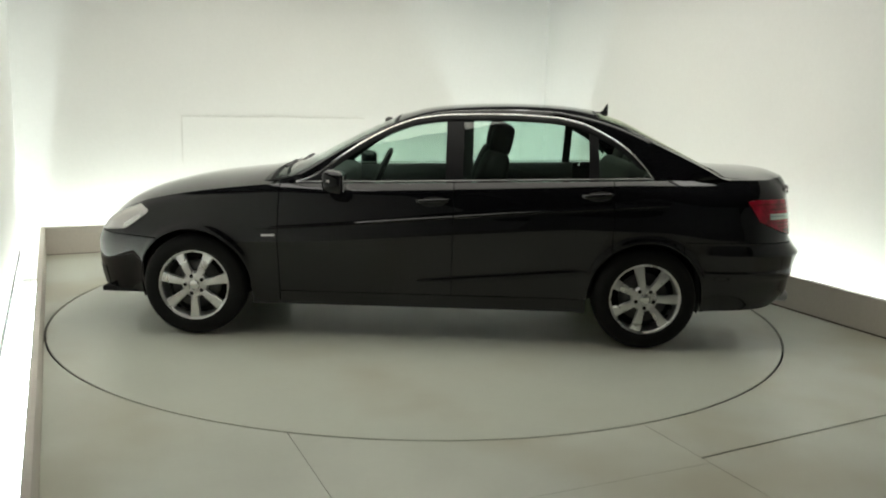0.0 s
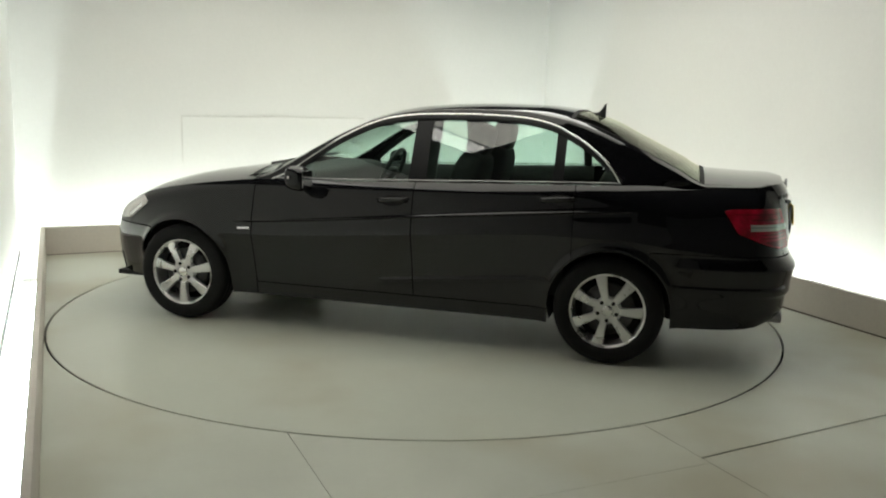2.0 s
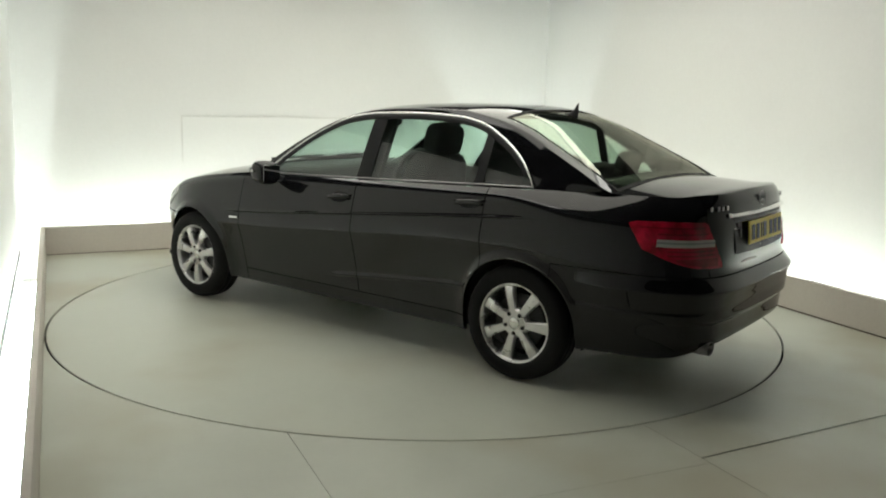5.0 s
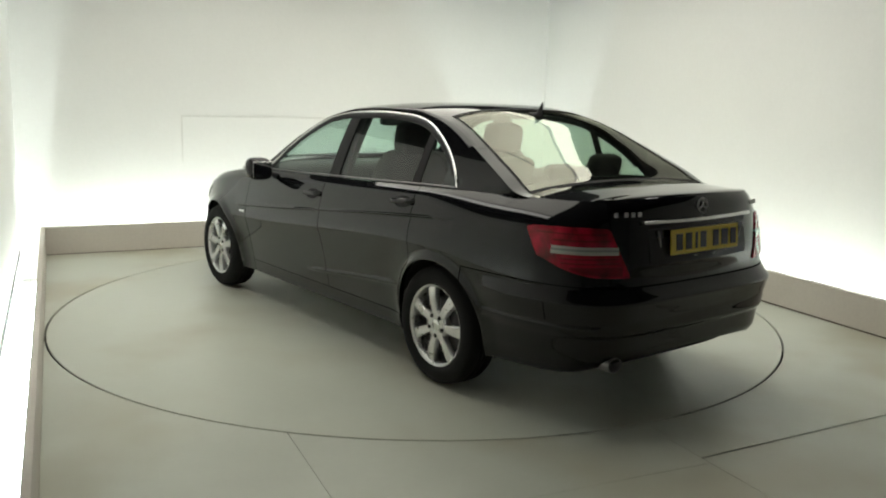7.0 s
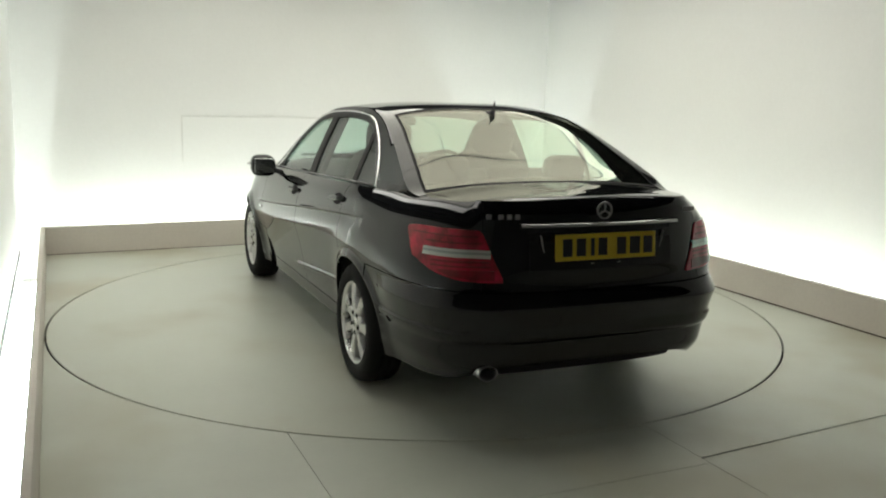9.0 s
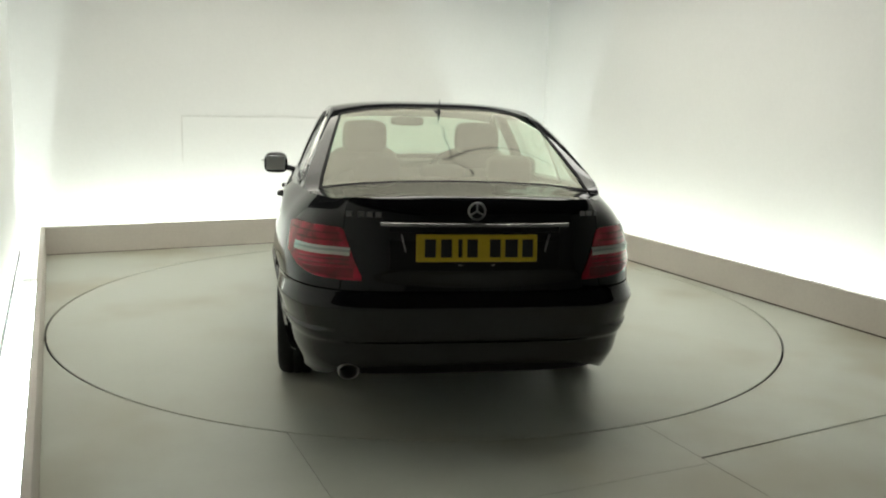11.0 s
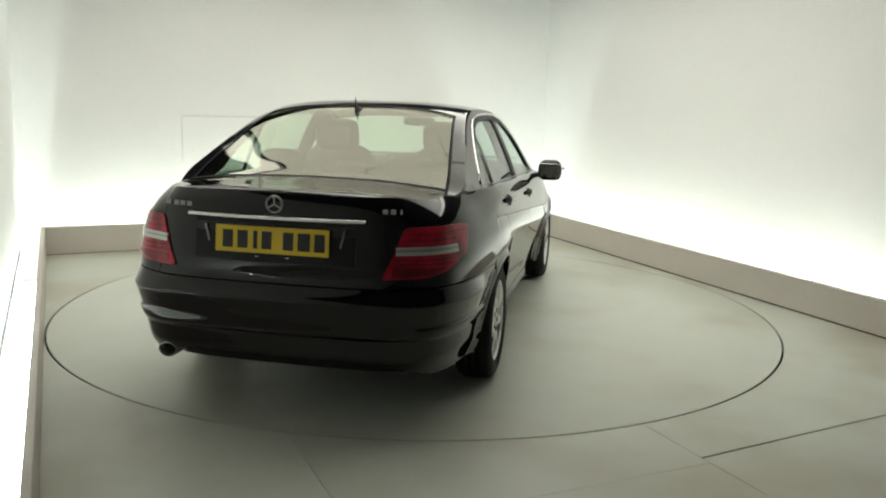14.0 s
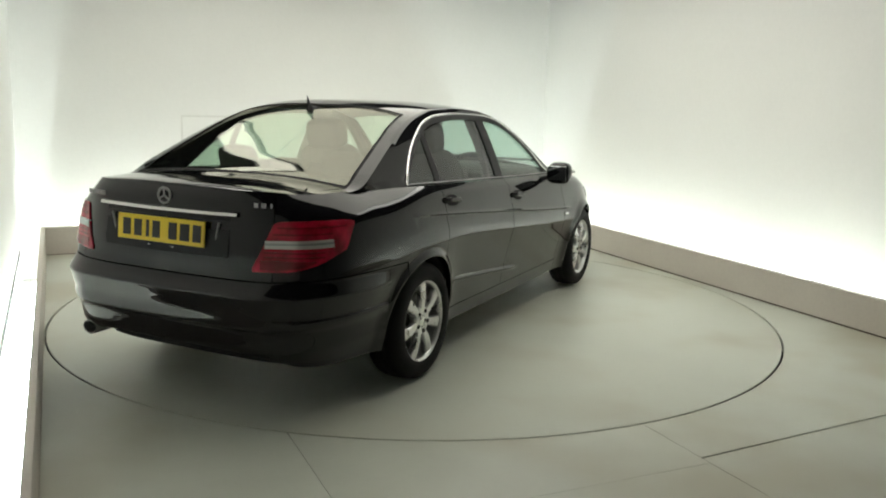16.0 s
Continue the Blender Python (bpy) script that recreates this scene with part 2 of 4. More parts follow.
# dark joint strip low on the left wall, dirt seals at the foot of the kerbs, and a flush hatch in the back wall
a = WL[0] + WL[1] * 1.8
b = WL[0] + WL[1] * 5.15
slab_between("trim_left", b, a, 0.004, -0.012, 0.046, PIT, label="thin dark joint along the foot of the wall")
slab_between("kerb_seal_right", in_fr, in_br, 0.005, 0.0, 0.011, GRIME, label="grimy dark seal at the foot of the kerb")
slab_between("kerb_seal_back", in_br, in_bl, 0.005, 0.0, 0.005, GRIME, label="grimy dark seal at the foot of the kerb")
a = WB[0] + WB[1] * 0.67
b = WB[0] + WB[1] * 2.62
slab_between("wall_hatch", b, a, 0.0016, 0.02, 1.24, WALL, label="flush white access hatch in the studio wall")


# the hatch's shadow gap, put in as strips slightly greyer than the wall
HATCH_SHADE = worn(material("hatch_gap_shade", (0.70, 0.695, 0.665), 0.6), (3, 40), 0.1, 0.1, 0.05)
slab_between("hatch_shade_top", b, a, 0.004, 1.226, 1.244, HATCH_SHADE, label="thin greyer strip for the shadow gap of the access hatch")
d = (b - a).normalized()
slab_between("hatch_shade_side", a + d * 0.016, a, 0.004, 0.78, 1.224, HATCH_SHADE, label="thin greyer strip for the shadow gap of the access hatch")


# the canopy of luminous panels that hangs over the turntable, with bright tubes along its edges
def luminous_panel(m, sx, sy):
    light = tagged(new("ceiling_light"), "large rectangular warm-white luminous canopy panel", "ceiling light", "canopy panels")
    bm = bmesh.new()
    box(bm, pose(0, 0, 0), sx - 0.012, sy - 0.012, 0.03, 0.002)
    part("diffuser", bm, PANEL, light, "glowing warm-white diffuser")
    for k, (ln, off) in enumerate(((sy, sx), (sx, sy), (sy, sx), (sx, sy))):
        bm = bmesh.new()
        box(bm, pose(0, 0, 0, 0, 0, 90 * k) @ pose(off / 2 - 0.003, 0, 0.012), 0.006, ln, 0.05, 0.001)
        part("frame", bm, WHITE_METAL, light)
    light.matrix_basis = m
    return light


CANOPY_U, CANOPY_V, CANOPY_Z = (-1.50, 1.80), (-1.95, 2.25), 3.0
turn = pose(0, 0, CANOPY_Z, 0, 0, 23.1)
pu, pv = (CANOPY_U[1] - CANOPY_U[0]) / 2, (CANOPY_V[1] - CANOPY_V[0]) / 3
first_panel = luminous_panel(pose(0, 0, 0), pu, pv)
for i in range(2):
    for j in range(3):
        m = turn @ pose(CANOPY_U[0] + pu * (i + 0.5), CANOPY_V[0] + pv * (j + 0.5), 0)
        if i + j == 0:
            first_panel.matrix_basis = m
        else:
            copy_thing(first_panel, m)
for u in (CANOPY_U[0] - 0.17, CANOPY_U[1] + 0.17):
    light = tagged(new("edge_light"), "bright white light box along the canopy edge", "strip light", "canopy edge lights")
    light.matrix_basis = turn @ pose(u, (CANOPY_V[0] + CANOPY_V[1]) / 2, 0)
    bm = bmesh.new()
    box(bm, pose(0, 0, 0.03), 0.28, CANOPY_V[1] - CANOPY_V[0], 0.05, 0.005)
    part("housing", bm, WHITE_METAL, light)
    bm = bmesh.new()
    box(bm, pose(0, 0, -0.012), 0.23, CANOPY_V[1] - CANOPY_V[0] - 0.06, 0.03, 0.01)
    part("diffuser", bm, EDGE, light, "glowing white diffuser")

# ---- the car: materials ----
def glass_material(name, tint, gloss_rough=0.02, base_gloss=0.08, shine_tint=(1, 1, 1), falloff=5.0):
    m = bpy.data.materials.new(name)
    m.use_nodes = True
    t = m.node_tree
    t.nodes.clear()
    out = t.nodes.new("ShaderNodeOutputMaterial")
    mix = t.nodes.new("ShaderNodeMixShader")
    clear = t.nodes.new("ShaderNodeBsdfTransparent")
    shine = t.nodes.new("ShaderNodeBsdfGlossy")
    facing = t.nodes.new("ShaderNodeLayerWeight")
    facing.inputs["Blend"].default_value = 0.5
    power = t.nodes.new("ShaderNodeMath")
    power.operation = "POWER"
    power.inputs[1].default_value = falloff
    gain = t.nodes.new("ShaderNodeMath")
    gain.operation = "MULTIPLY_ADD"
    gain.inputs[1].default_value = 1 - base_gloss
    gain.inputs[2].default_value = base_gloss
    clear.inputs["Color"].default_value = (*tint, 1)
    shine.inputs["Roughness"].default_value = gloss_rough
    shine.inputs["Color"].default_value = (*shine_tint, 1)
    t.links.new(facing.outputs["Facing"], power.inputs[0])
    t.links.new(power.outputs[0], gain.inputs[0])
    t.links.new(gain.outputs[0], mix.inputs[0])
    t.links.new(clear.outputs[0], mix.inputs[1])
    t.links.new(shine.outputs[0], mix.inputs[2])
    t.links.new(mix.outputs[0], out.inputs["Surface"])
    return m


BLACK = material("black_paint", (0.0050, 0.0052, 0.0064), 0.5, 0.0, 0.0, 1.0, 0.03)
GLASS = glass_material("tinted_glass", (0.68, 0.82, 0.76), 0.0, 0.09)
REAR_GLASS = glass_material("rear_glass", (0.52, 0.61, 0.51), 0.03, 0.145, (1.0, 0.99, 0.86), 10.0)
BLACK.node_tree.nodes["Principled BSDF"].inputs["Coat IOR"].default_value = 1.47
CHROME = material("chrome", (0.75, 0.75, 0.74), 0.14, 1.0)
DULL = material("dull_chrome", (0.30, 0.30, 0.30), 0.3, 0.9)
RUBBER = worn(material("tyre_rubber", (0.010, 0.010, 0.010), 0.7, 0.0, 0.15), (8, 160), 0.25, 0.1, 0.15, 0.001)
PLASTIC = worn(material("black_plastic", (0.008, 0.008, 0.009), 0.4, 0.0, 0.25), (6, 200), 0.15, 0.1, 0.08, 0.001)
ALLOY = worn(material("alloy_silver", (0.64, 0.64, 0.635), 0.30, 0.75), (9, 120), 0.06, 0.06, 0.02, 0.001)
BRAKE = worn(material("brake_steel", (0.10, 0.10, 0.10), 0.5, 0.7), (9, 120), 0.2, 0.1, 0.05, 0.001)
SEAL = material("seal_rubber", (0.012, 0.012, 0.012), 0.6, 0.0, 0.08)
INNER = material("inner_black", (0.006, 0.006, 0.006), 0.85)
CLOTH = worn(material("seat_cloth", (0.022, 0.021, 0.020), 0.85), (5, 220), 0.2, 0.05, 0.2, 0.002)
TRIM = worn(material("cabin_trim", (0.03, 0.03, 0.03), 0.7), (5, 220), 0.2, 0.1, 0.1, 0.001)
LINING = worn(material("roof_lining", (0.42, 0.40, 0.34), 0.9), (5, 220), 0.06, 0.05, 0.1, 0.001)
RED = material("red_lens", (0.40, 0.005, 0.026), 0.35, 0.0, 0.1, 1.0)
RED_DARK = material("dark_red_lens", (0.20, 0.003, 0.013), 0.35, 0.0, 0.1, 1.0)
for lens, depth in ((RED, 0.5), (RED_DARK, 0.35)):
    # moulded prisms inside the lens: fine upright ribs and cloudy depth
    t = lens.node_tree
    b = t.nodes["Principled BSDF"]
    co = t.nodes.new("ShaderNodeTexCoord")
    wv = t.nodes.new("ShaderNodeTexWave")
    wv.bands_direction = "Y"
    wv.inputs["Scale"].default_value = 26.0
    wv.inputs["Distortion"].default_value = 0.6
    t.links.new(co.outputs["Object"], wv.inputs["Vector"])
    nz = t.nodes.new("ShaderNodeTexNoise")
    nz.inputs["Scale"].default_value = 14.0
    nz.inputs["Detail"].default_value = 3
    t.links.new(co.outputs["Object"], nz.inputs["Vector"])
    mx = t.nodes.new("ShaderNodeMath")
    mx.operation = "MULTIPLY_ADD"
    mx.inputs[1].default_value = 0.04
    t.links.new(wv.outputs["Fac"], mx.inputs[0])
    t.links.new(nz.outputs["Fac"], mx.inputs[2])
    mr = t.nodes.new("ShaderNodeMapRange")
    mr.inputs["From Min"].default_value = 0.35
    mr.inputs["From Max"].default_value = 0.75
    mr.inputs["To Min"].default_value = 1 - depth
    mr.inputs["To Max"].default_value = 1 + depth
    t.links.new(mx.outputs[0], mr.inputs["Value"])
    sc = t.nodes.new("ShaderNodeVectorMath")
    sc.operation = "SCALE"
    sc.inputs[0].default_value = tuple(b.inputs["Base Color"].default_value)[:3]
    t.links.new(mr.outputs[0], sc.inputs["Scale"])
    t.links.new(sc.outputs[0], b.inputs["Base Color"])
LENS = material("clear_lens", (0.60, 0.58, 0.56), 0.25, 0.1, 0.4, 1.0)
SILVER = material("bright_silver", (0.7, 0.7, 0.7), 0.2, 0.9)
YELLOW = worn(material("plate_yellow", (0.72, 0.52, 0.025), 0.4), (7, 90), 0.04, 0.05, 0.02)
INK = material("plate_black", (0.02, 0.018, 0.016), 0.5)
MIRROR = material("mirror_glass", (0.7, 0.72, 0.72), 0.02, 1.0)

CX, CY = -0.0385, 0.085
car = tagged(new("car"), "glossy black four-door saloon with silver seven-spoke wheels", "car")


def cpart(name, bm, mat, label="", smooth=True, parent=None):
    ob = part(name, bm, mat, parent or car, label, smooth)
    if parent is None:
        ob.location = (CX, CY, 0)
    return ob


def curve(points):
    """A smooth function through (x, value) points without overshoot."""
    pts = sorted(points)
    xs, ys = [p[0] for p in pts], [p[1] for p in pts]
    n = len(xs)
    dl = [(ys[i + 1] - ys[i]) / (xs[i + 1] - xs[i]) for i in range(n - 1)]
    m = [dl[0]] + [0 if dl[i - 1] * dl[i] <= 0 else 2 * dl[i - 1] * dl[i] / (dl[i - 1] + dl[i]) for i in range(1, n - 1)] + [dl[-1]]

    def f(x):
        if x <= xs[0]:
            return ys[0]
        if x >= xs[-1]:
            return ys[-1]
        i = 0
        while x > xs[i + 1]:
            i += 1
        h = xs[i + 1] - xs[i]
        s = (x - xs[i]) / h
        return ((1 + 2 * s) * (1 - s) ** 2 * ys[i] + s * (1 - s) ** 2 * h * m[i] + s * s * (3 - 2 * s) * ys[i + 1] + s * s * (s - 1) * h * m[i + 1])
    return f


def smooth01(a, b, x):
    s = min(1, max(0, (x - a) / (b - a)))
    return s * s * (3 - 2 * s)


# ---- the car: lower body. Columns run round the plan outline; each one has a profile in height ----
HALF_W, NOSE, TAIL, N_NOSE, N_TAIL = 0.891, 2.165, 2.398, 4.2, 6.0
AXLE_F, AXLE_R, WHEEL_Z, ARCH = 1.38, -1.38, 0.316, 0.352
Z_LOW, Z_SILL, Z_BUMP_R, Z_BUMP_F = 0.205, 0.29, 0.664, 0.60

shoulder = curve([(2.2, 0.66), (2.05, 0.70), (1.9, 0.757), (1.7, 0.825), (1.4, 0.885), (1.1, 0.925), (0.85, 0.95), (0.3, 0.968), (-0.5, 0.998),
                  (-1.4, 1.03), (-1.75, 1.039), (-1.92, 1.041), (-2.06, 1.041), (-2.18, 1.0415), (-2.24, 1.043), (-2.30, 1.0465), (-2.35, 1.052), (-2.385, 1.058), (-2.45, 1.060)])
# the side's profile, by height above its main edge
side_profile = curve([(-0.60, 0.118), (-0.55, 0.110), (-0.47, 0.099), (-0.41, 0.090), (-0.34, 0.079), (-0.27, 0.066), (-0.20, 0.0515), (-0.12, 0.0325), (-0.06, 0.0168),
                      (-0.02, 0.0056), (-0.006, 0.0012), (0.002, 0.0), (0.02, 0.0005), (0.04, 0.0012), (0.06, 0.0022), (0.075, 0.0034), (0.09, 0.0055), (0.11, 0.0095), (0.2, 0.031), (0.3, 0.058), (0.4, 0.087)])
edge_z = curve([(1.9, 0.60), (1.4, 0.60), (1.0, 0.602), (0.6, 0.618), (0.09, 0.655), (-0.4, 0.692), (-0.75, 0.718), (-1.05, 0.732), (-1.4, 0.735), (-1.8, 0.69), (-2.2, 0.66)])
line_z = curve([(1.1, 0.676), (0.86, 0.692), (0.5, 0.720), (0.09, 0.758), (-0.18, 0.783), (-0.56, 0.818), (-1.02, 0.858), (-1.376, 0.884), (-1.7, 0.90)])
ridge_z = curve([(0.1, 0.365), (-0.02, 0.375), (-0.315, 0.404), (-0.943, 0.461)])
d_tail = curve([(0.15, 0.24), (0.205, 0.18), (0.26, 0.115), (0.30, 0.070), (0.345, 0.046), (0.395, 0.042), (0.43, 0.038), (0.446, 0.024), (0.456, 0.0205), (0.50, 0.019), (0.55, 0.011), (0.58, 0.004),
                (0.593, 0.0004), (0.60, 0.0), (0.608, 0.004), (0.622, 0.015), (0.64, 0.029), (0.66, 0.044), (0.68, 0.060),
                (0.75, 0.078), (0.87, 0.095), (0.96, 0.108), (1.0, 0.115), (1.03, 0.122), (1.055, 0.128), (1.075, 0.138)])
d_nose = curve([(0.15, 0.10), (0.20, 0.04), (0.26, 0.03), (0.30, 0.02), (0.45, 0.0), (0.52, 0.004), (0.58, 0.03), (0.65, 0.08), (0.72, 0.13), (0.8, 0.21)])

def outline(x):
    a, n = (NOSE, N_NOSE) if x > 0 else (TAIL, N_TAIL)
    return HALF_W * max(0.0, 1 - (abs(x) / a) ** n) ** (1 / n)


def column_at_x(x):
    e = 1e-4
    dy = (outline(x + e) - outline(x - e)) / (2 * e)
    k = math.hypot(1, dy)
    return (x, outline(x), -dy / k, 1 / k)


def column_at_y(y, front):
    a, n = (NOSE, N_NOSE) if front else (TAIL, N_TAIL)
    g = lambda q: (a * (1 - (max(q, 0) / HALF_W) ** n) ** (1 / n)) * (1 if front else -1)
    if y < 0.02:
        return (g(y), y, 1.0 if front else -1.0, 0.0)
    e = 1e-4
    dx = (g(y + e) - g(y - e)) / (2 * e)
    k = math.hypot(1, dx)
    s = 1 if front else -1
    return (g(y), y, s / k, -s * dx / k)


def skin(c, z, out=0.0, top=True):
    """A point of the lower body on column c at height z, moved out along the plan normal."""
    x, y, nx, ny = c
    w = nx * nx
    d = (1 - w) * side_profile(z - edge_z(x)) + w * (d_tail(z) if x < 0 else d_nose(z))
    if x < 0 and w > 0.2:
        d -= w * (0.018 + 0.052 * smooth01(0.62, 0.78, z)) * max(0.0, 1 - (y / 0.64) ** 2)
    side = 1 - w
    if side > 0.02 and -1.5 < x < 1.4:
        u = line_z(x) - z
        d += side * smooth01(-1.6, -1.2, x) * smooth01(1.05, 0.85, x) * (0.0065 * smooth01(-0.002, 0.005, u) * smooth01(0.085, 0.01, u) - (0.0075 * math.exp(-(u / (0.0105 if u < 0 else 0.006)) ** 2)))
        u = z - ridge_z(x)
        d -= side * smooth01(0.05, -0.05, x) * smooth01(-1.03, -0.93, x) * 0.011 * math.exp(-(u / (0.014 if u > 0 else 0.010)) ** 2)
    for ax in (AXLE_F, AXLE_R):
        r = math.hypot(x - ax, z - WHEEL_Z)
        if r < 0.75:
            d -= side * (0.022 * math.exp(-((r - ARCH) / 0.032) ** 2) + 0.015 * math.exp(-((r - ARCH) / 0.11) ** 2))
    if x < -1.70 and z < 0.62:
        # crease round the rear bumper's corner
        u = z - 0.482
        d -= smooth01(0.85, 0.5, w) * smooth01(-1.70, -1.77, x) * 0.009 * math.exp(-(u / (0.009 if u > 0 else 0.040)) ** 2)
    if x < -1.6:
        # the rear bumper swells out round its corners
        d -= 0.036 * smooth01(-1.62, -1.92, x) * math.sqrt(side) * (max(0.0, 1 - (z - 0.597) / 0.062) if z > 0.597 else 1 - 1.4 * (0.597 - z)) * smooth01(0.22, 0.36, z)
    if top:
        # the shoulder rolls over into the deck, more roundly towards the tail
        u = shoulder(x) - z
        k = smooth01(-1.2, -1.8, x) * (1 - w ** 3)
        reach = 0.06 + 0.10 * k
        if u < reach:
            d += (0.03 * (1 - w) + 0.02 * w + 0.045 * k) * ((reach - u) / reach) ** 2
    d -= out
    return Vector((x - nx * d, y - ny * d if y > 1e-6 else 0.0, z))


def low_edge(x, base):
    """The lower edge of a side panel: the sill's height, or the wheel arch."""
    for ax in (AXLE_F, AXLE_R):
        u = abs(x - ax)
        if u < ARCH:
            return max(base, WHEEL_Z + math.sqrt(ARCH * ARCH - u * u))
    return base


def side_xs(x0, x1, step=0.045):
    """Stations between x0 and x1, with close ones round the wheel arches."""
    xs = {x0, x1}
    n = max(1, int(abs(x1 - x0) / step))
    xs |= {x0 + (x1 - x0) * i / n for i in range(n + 1)}
    for ax in (AXLE_F, AXLE_R):
        xs |= {ax + ARCH * math.cos(math.pi * i / 36) for i in range(37)} | {ax + ARCH + 0.002, ax - ARCH - 0.002}
    lo, hi = min(x0, x1), max(x0, x1)
    out = []
    for x in sorted(q for q in xs if lo - 1e-9 <= q <= hi + 1e-9):
        if not out or x - out[-1] > 0.0015:
            out.append(x)
    return out


def grid_mesh(bm, rows, close_edges=()):
    """Quads between rows of points, all of one length."""
    vs = [[bm.verts.new(p) for p in row] for row in rows]
    for a, b in zip(vs, vs[1:]):
        for i in range(len(a) - 1):
            quad = [a[i], b[i], b[i + 1], a[i + 1]]
            try:
                bm.faces.new(quad)
            except ValueError:
                pass
    return vs


def flip(rows, sgn):
    return rows if sgn > 0 else [[Vector((p.x, -p.y, p.z)) for p in row] for row in rows]


def heights(x, a, b, nz):
    """Levels of a panel between two heights, close together at the creases of the side."""
    if nz < 40 or b - a < 0.15:
        return [a + (b - a) * j / nz for j in range(nz + 1)]
    hi = min(max(line_z(x), a + 0.07), b - 0.04)
    mid = min(edge_z(x), hi - 0.05)
    lo = min(max(ridge_z(x), a + 0.02), mid - 0.05)
    out = [a + (lo - 0.012 - a) * j / 10 for j in range(10)]
    out += [lo + k for k in (-0.012, -0.008, -0.004, 0.0, 0.004, 0.008, 0.012, 0.017)]
    out += [lo + 0.024 + (mid - lo - 0.044) * j / 9 for j in range(9)]
    out += [mid + k for k in (-0.020, -0.012, -0.006, -0.002, 0.001, 0.004, 0.009, 0.016)]
    out += [mid + 0.022 + (hi - mid - 0.034) * j / 6 for j in range(6)]
    out += [hi + k for k in (-0.012, -0.008, -0.005, -0.002, 0.001, 0.004, 0.007, 0.010, 0.014)]
    out += [hi + 0.020 + (b - hi - 0.020) * j / 14 for j in range(15)]
    out = sorted(min(b, max(a, z)) for z in out)
    return out


def panel(name, cols, zlo, zhi, sgn, mat=None, nz=44, lip=0.03, out=0.0, label="", mesh=None, edge=True):
    """A body panel over columns, between two heights, with edges that turn inwards."""
    rows = []
    n = len(cols)
    seq = ([(cols[0], -lip)] if edge else []) + [(c, 0) for c in cols] + ([(cols[-1], -lip)] if edge else [])
    for c, e in seq:
        a, b = zlo(c), zhi(c)
        row = [skin(c, a, out - lip)] if edge else []
        row += [skin(c, z, out + e) for z in heights(c[0], a, b, nz)]
        if edge:
            row.append(skin(c, b, out - lip))
        rows.append(row)
    bm = mesh or bmesh.new()
    grid_mesh(bm, flip(rows, sgn))
    if mesh is None:
        bmesh.ops.remove_doubles(bm, verts=bm.verts, dist=1e-5)
        bmesh.ops.recalc_face_normals(bm, faces=bm.faces)
        ob = cpart(name, bm, mat or BLACK, label)
        sharpen(ob)
        return ob


def sharpen(ob, deg=38):
    """Marks edges sharper than an angle, so that smooth shading stops there."""
    bm = bmesh.new()
    bm.from_mesh(ob.data)
    for e in bm.edges:
        if len(e.link_faces) == 2 and e.calc_face_angle(0) > radians(deg):
            e.smooth = False
    bm.to_mesh(ob.data)
    bm.free()


G = 0.0028
X_FEND, X_B, X_REAR, X_BUMP_R, X_BUMP_F = 0.86, -0.20, -1.16, -1.592, 1.60
Y_R = outline(-2.06)
TAIL_COLS = [column_at_y(Y_R * (1 - (1 - i / 22) ** 1.0), False) for i in range(23)]       # from the middle outwards
Y_F = outline(1.85)
NOSE_COLS = [column_at_y(Y_F * i / 20, True) for i in range(21)]


def cols_x(x0, x1):
    return [column_at_x(x) for x in side_xs(x0, x1)]


doors = {}
for sgn in (1, -1):
    top = lambda c: shoulder(c[0])
    wing_low = lambda c: low_edge(c[0], Z_LOW) if c[0] < X_BUMP_F + 0.001 else Z_BUMP_F + G
    panel("front_wing", cols_x(X_FEND + G, X_BUMP_F - G) + [column_at_x(x) for x in side_xs(X_BUMP_F + G, 1.85)], wing_low, top, sgn)
    doors["front", sgn] = panel("front_door", cols_x(X_B + G, X_FEND - G), lambda c: low_edge(c[0], Z_SILL + G), top, sgn)
    doors["rear", sgn] = panel("rear_door", cols_x(X_REAR + G, X_B - G), lambda c: low_edge(c[0], Z_SILL + G), top, sgn)
    panel("sill", cols_x(AXLE_R + ARCH + 0.003, X_FEND - G), lambda c: Z_LOW, lambda c: Z_SILL - G, sgn, nz=4)
    # quarter panel: over the rear wheel, then above the bumper round to the lamp
    rear_low = lambda c: low_edge(c[0], Z_LOW) if c[0] > X_BUMP_R else Z_BUMP_R + G + 0.01 * c[3] ** 2
    panel("rear_wing", cols_x(X_BUMP_R + G, X_REAR - G)[::-1] + [column_at_x(x) for x in side_xs(-2.06, X_BUMP_R - G)][::-1] + [c for c in TAIL_COLS[::-1][1:] if c[1] > 0.62] + [column_at_y(0.6035, False)],
          rear_low, top, sgn)

# bumpers run from one side to the other
def both(cols):
    return [c for c in cols[::-1]] + [(c[0], -c[1], c[2], -c[3]) for c in cols[1:]]


def skin_both(c, z, out=0.0, top=True):
    if c[1] < 0:
        p = skin((c[0], -c[1], c[2], -c[3]), z, out, top)
        return Vector((p.x, -p.y, p.z))
    return skin(c, z, out, top)


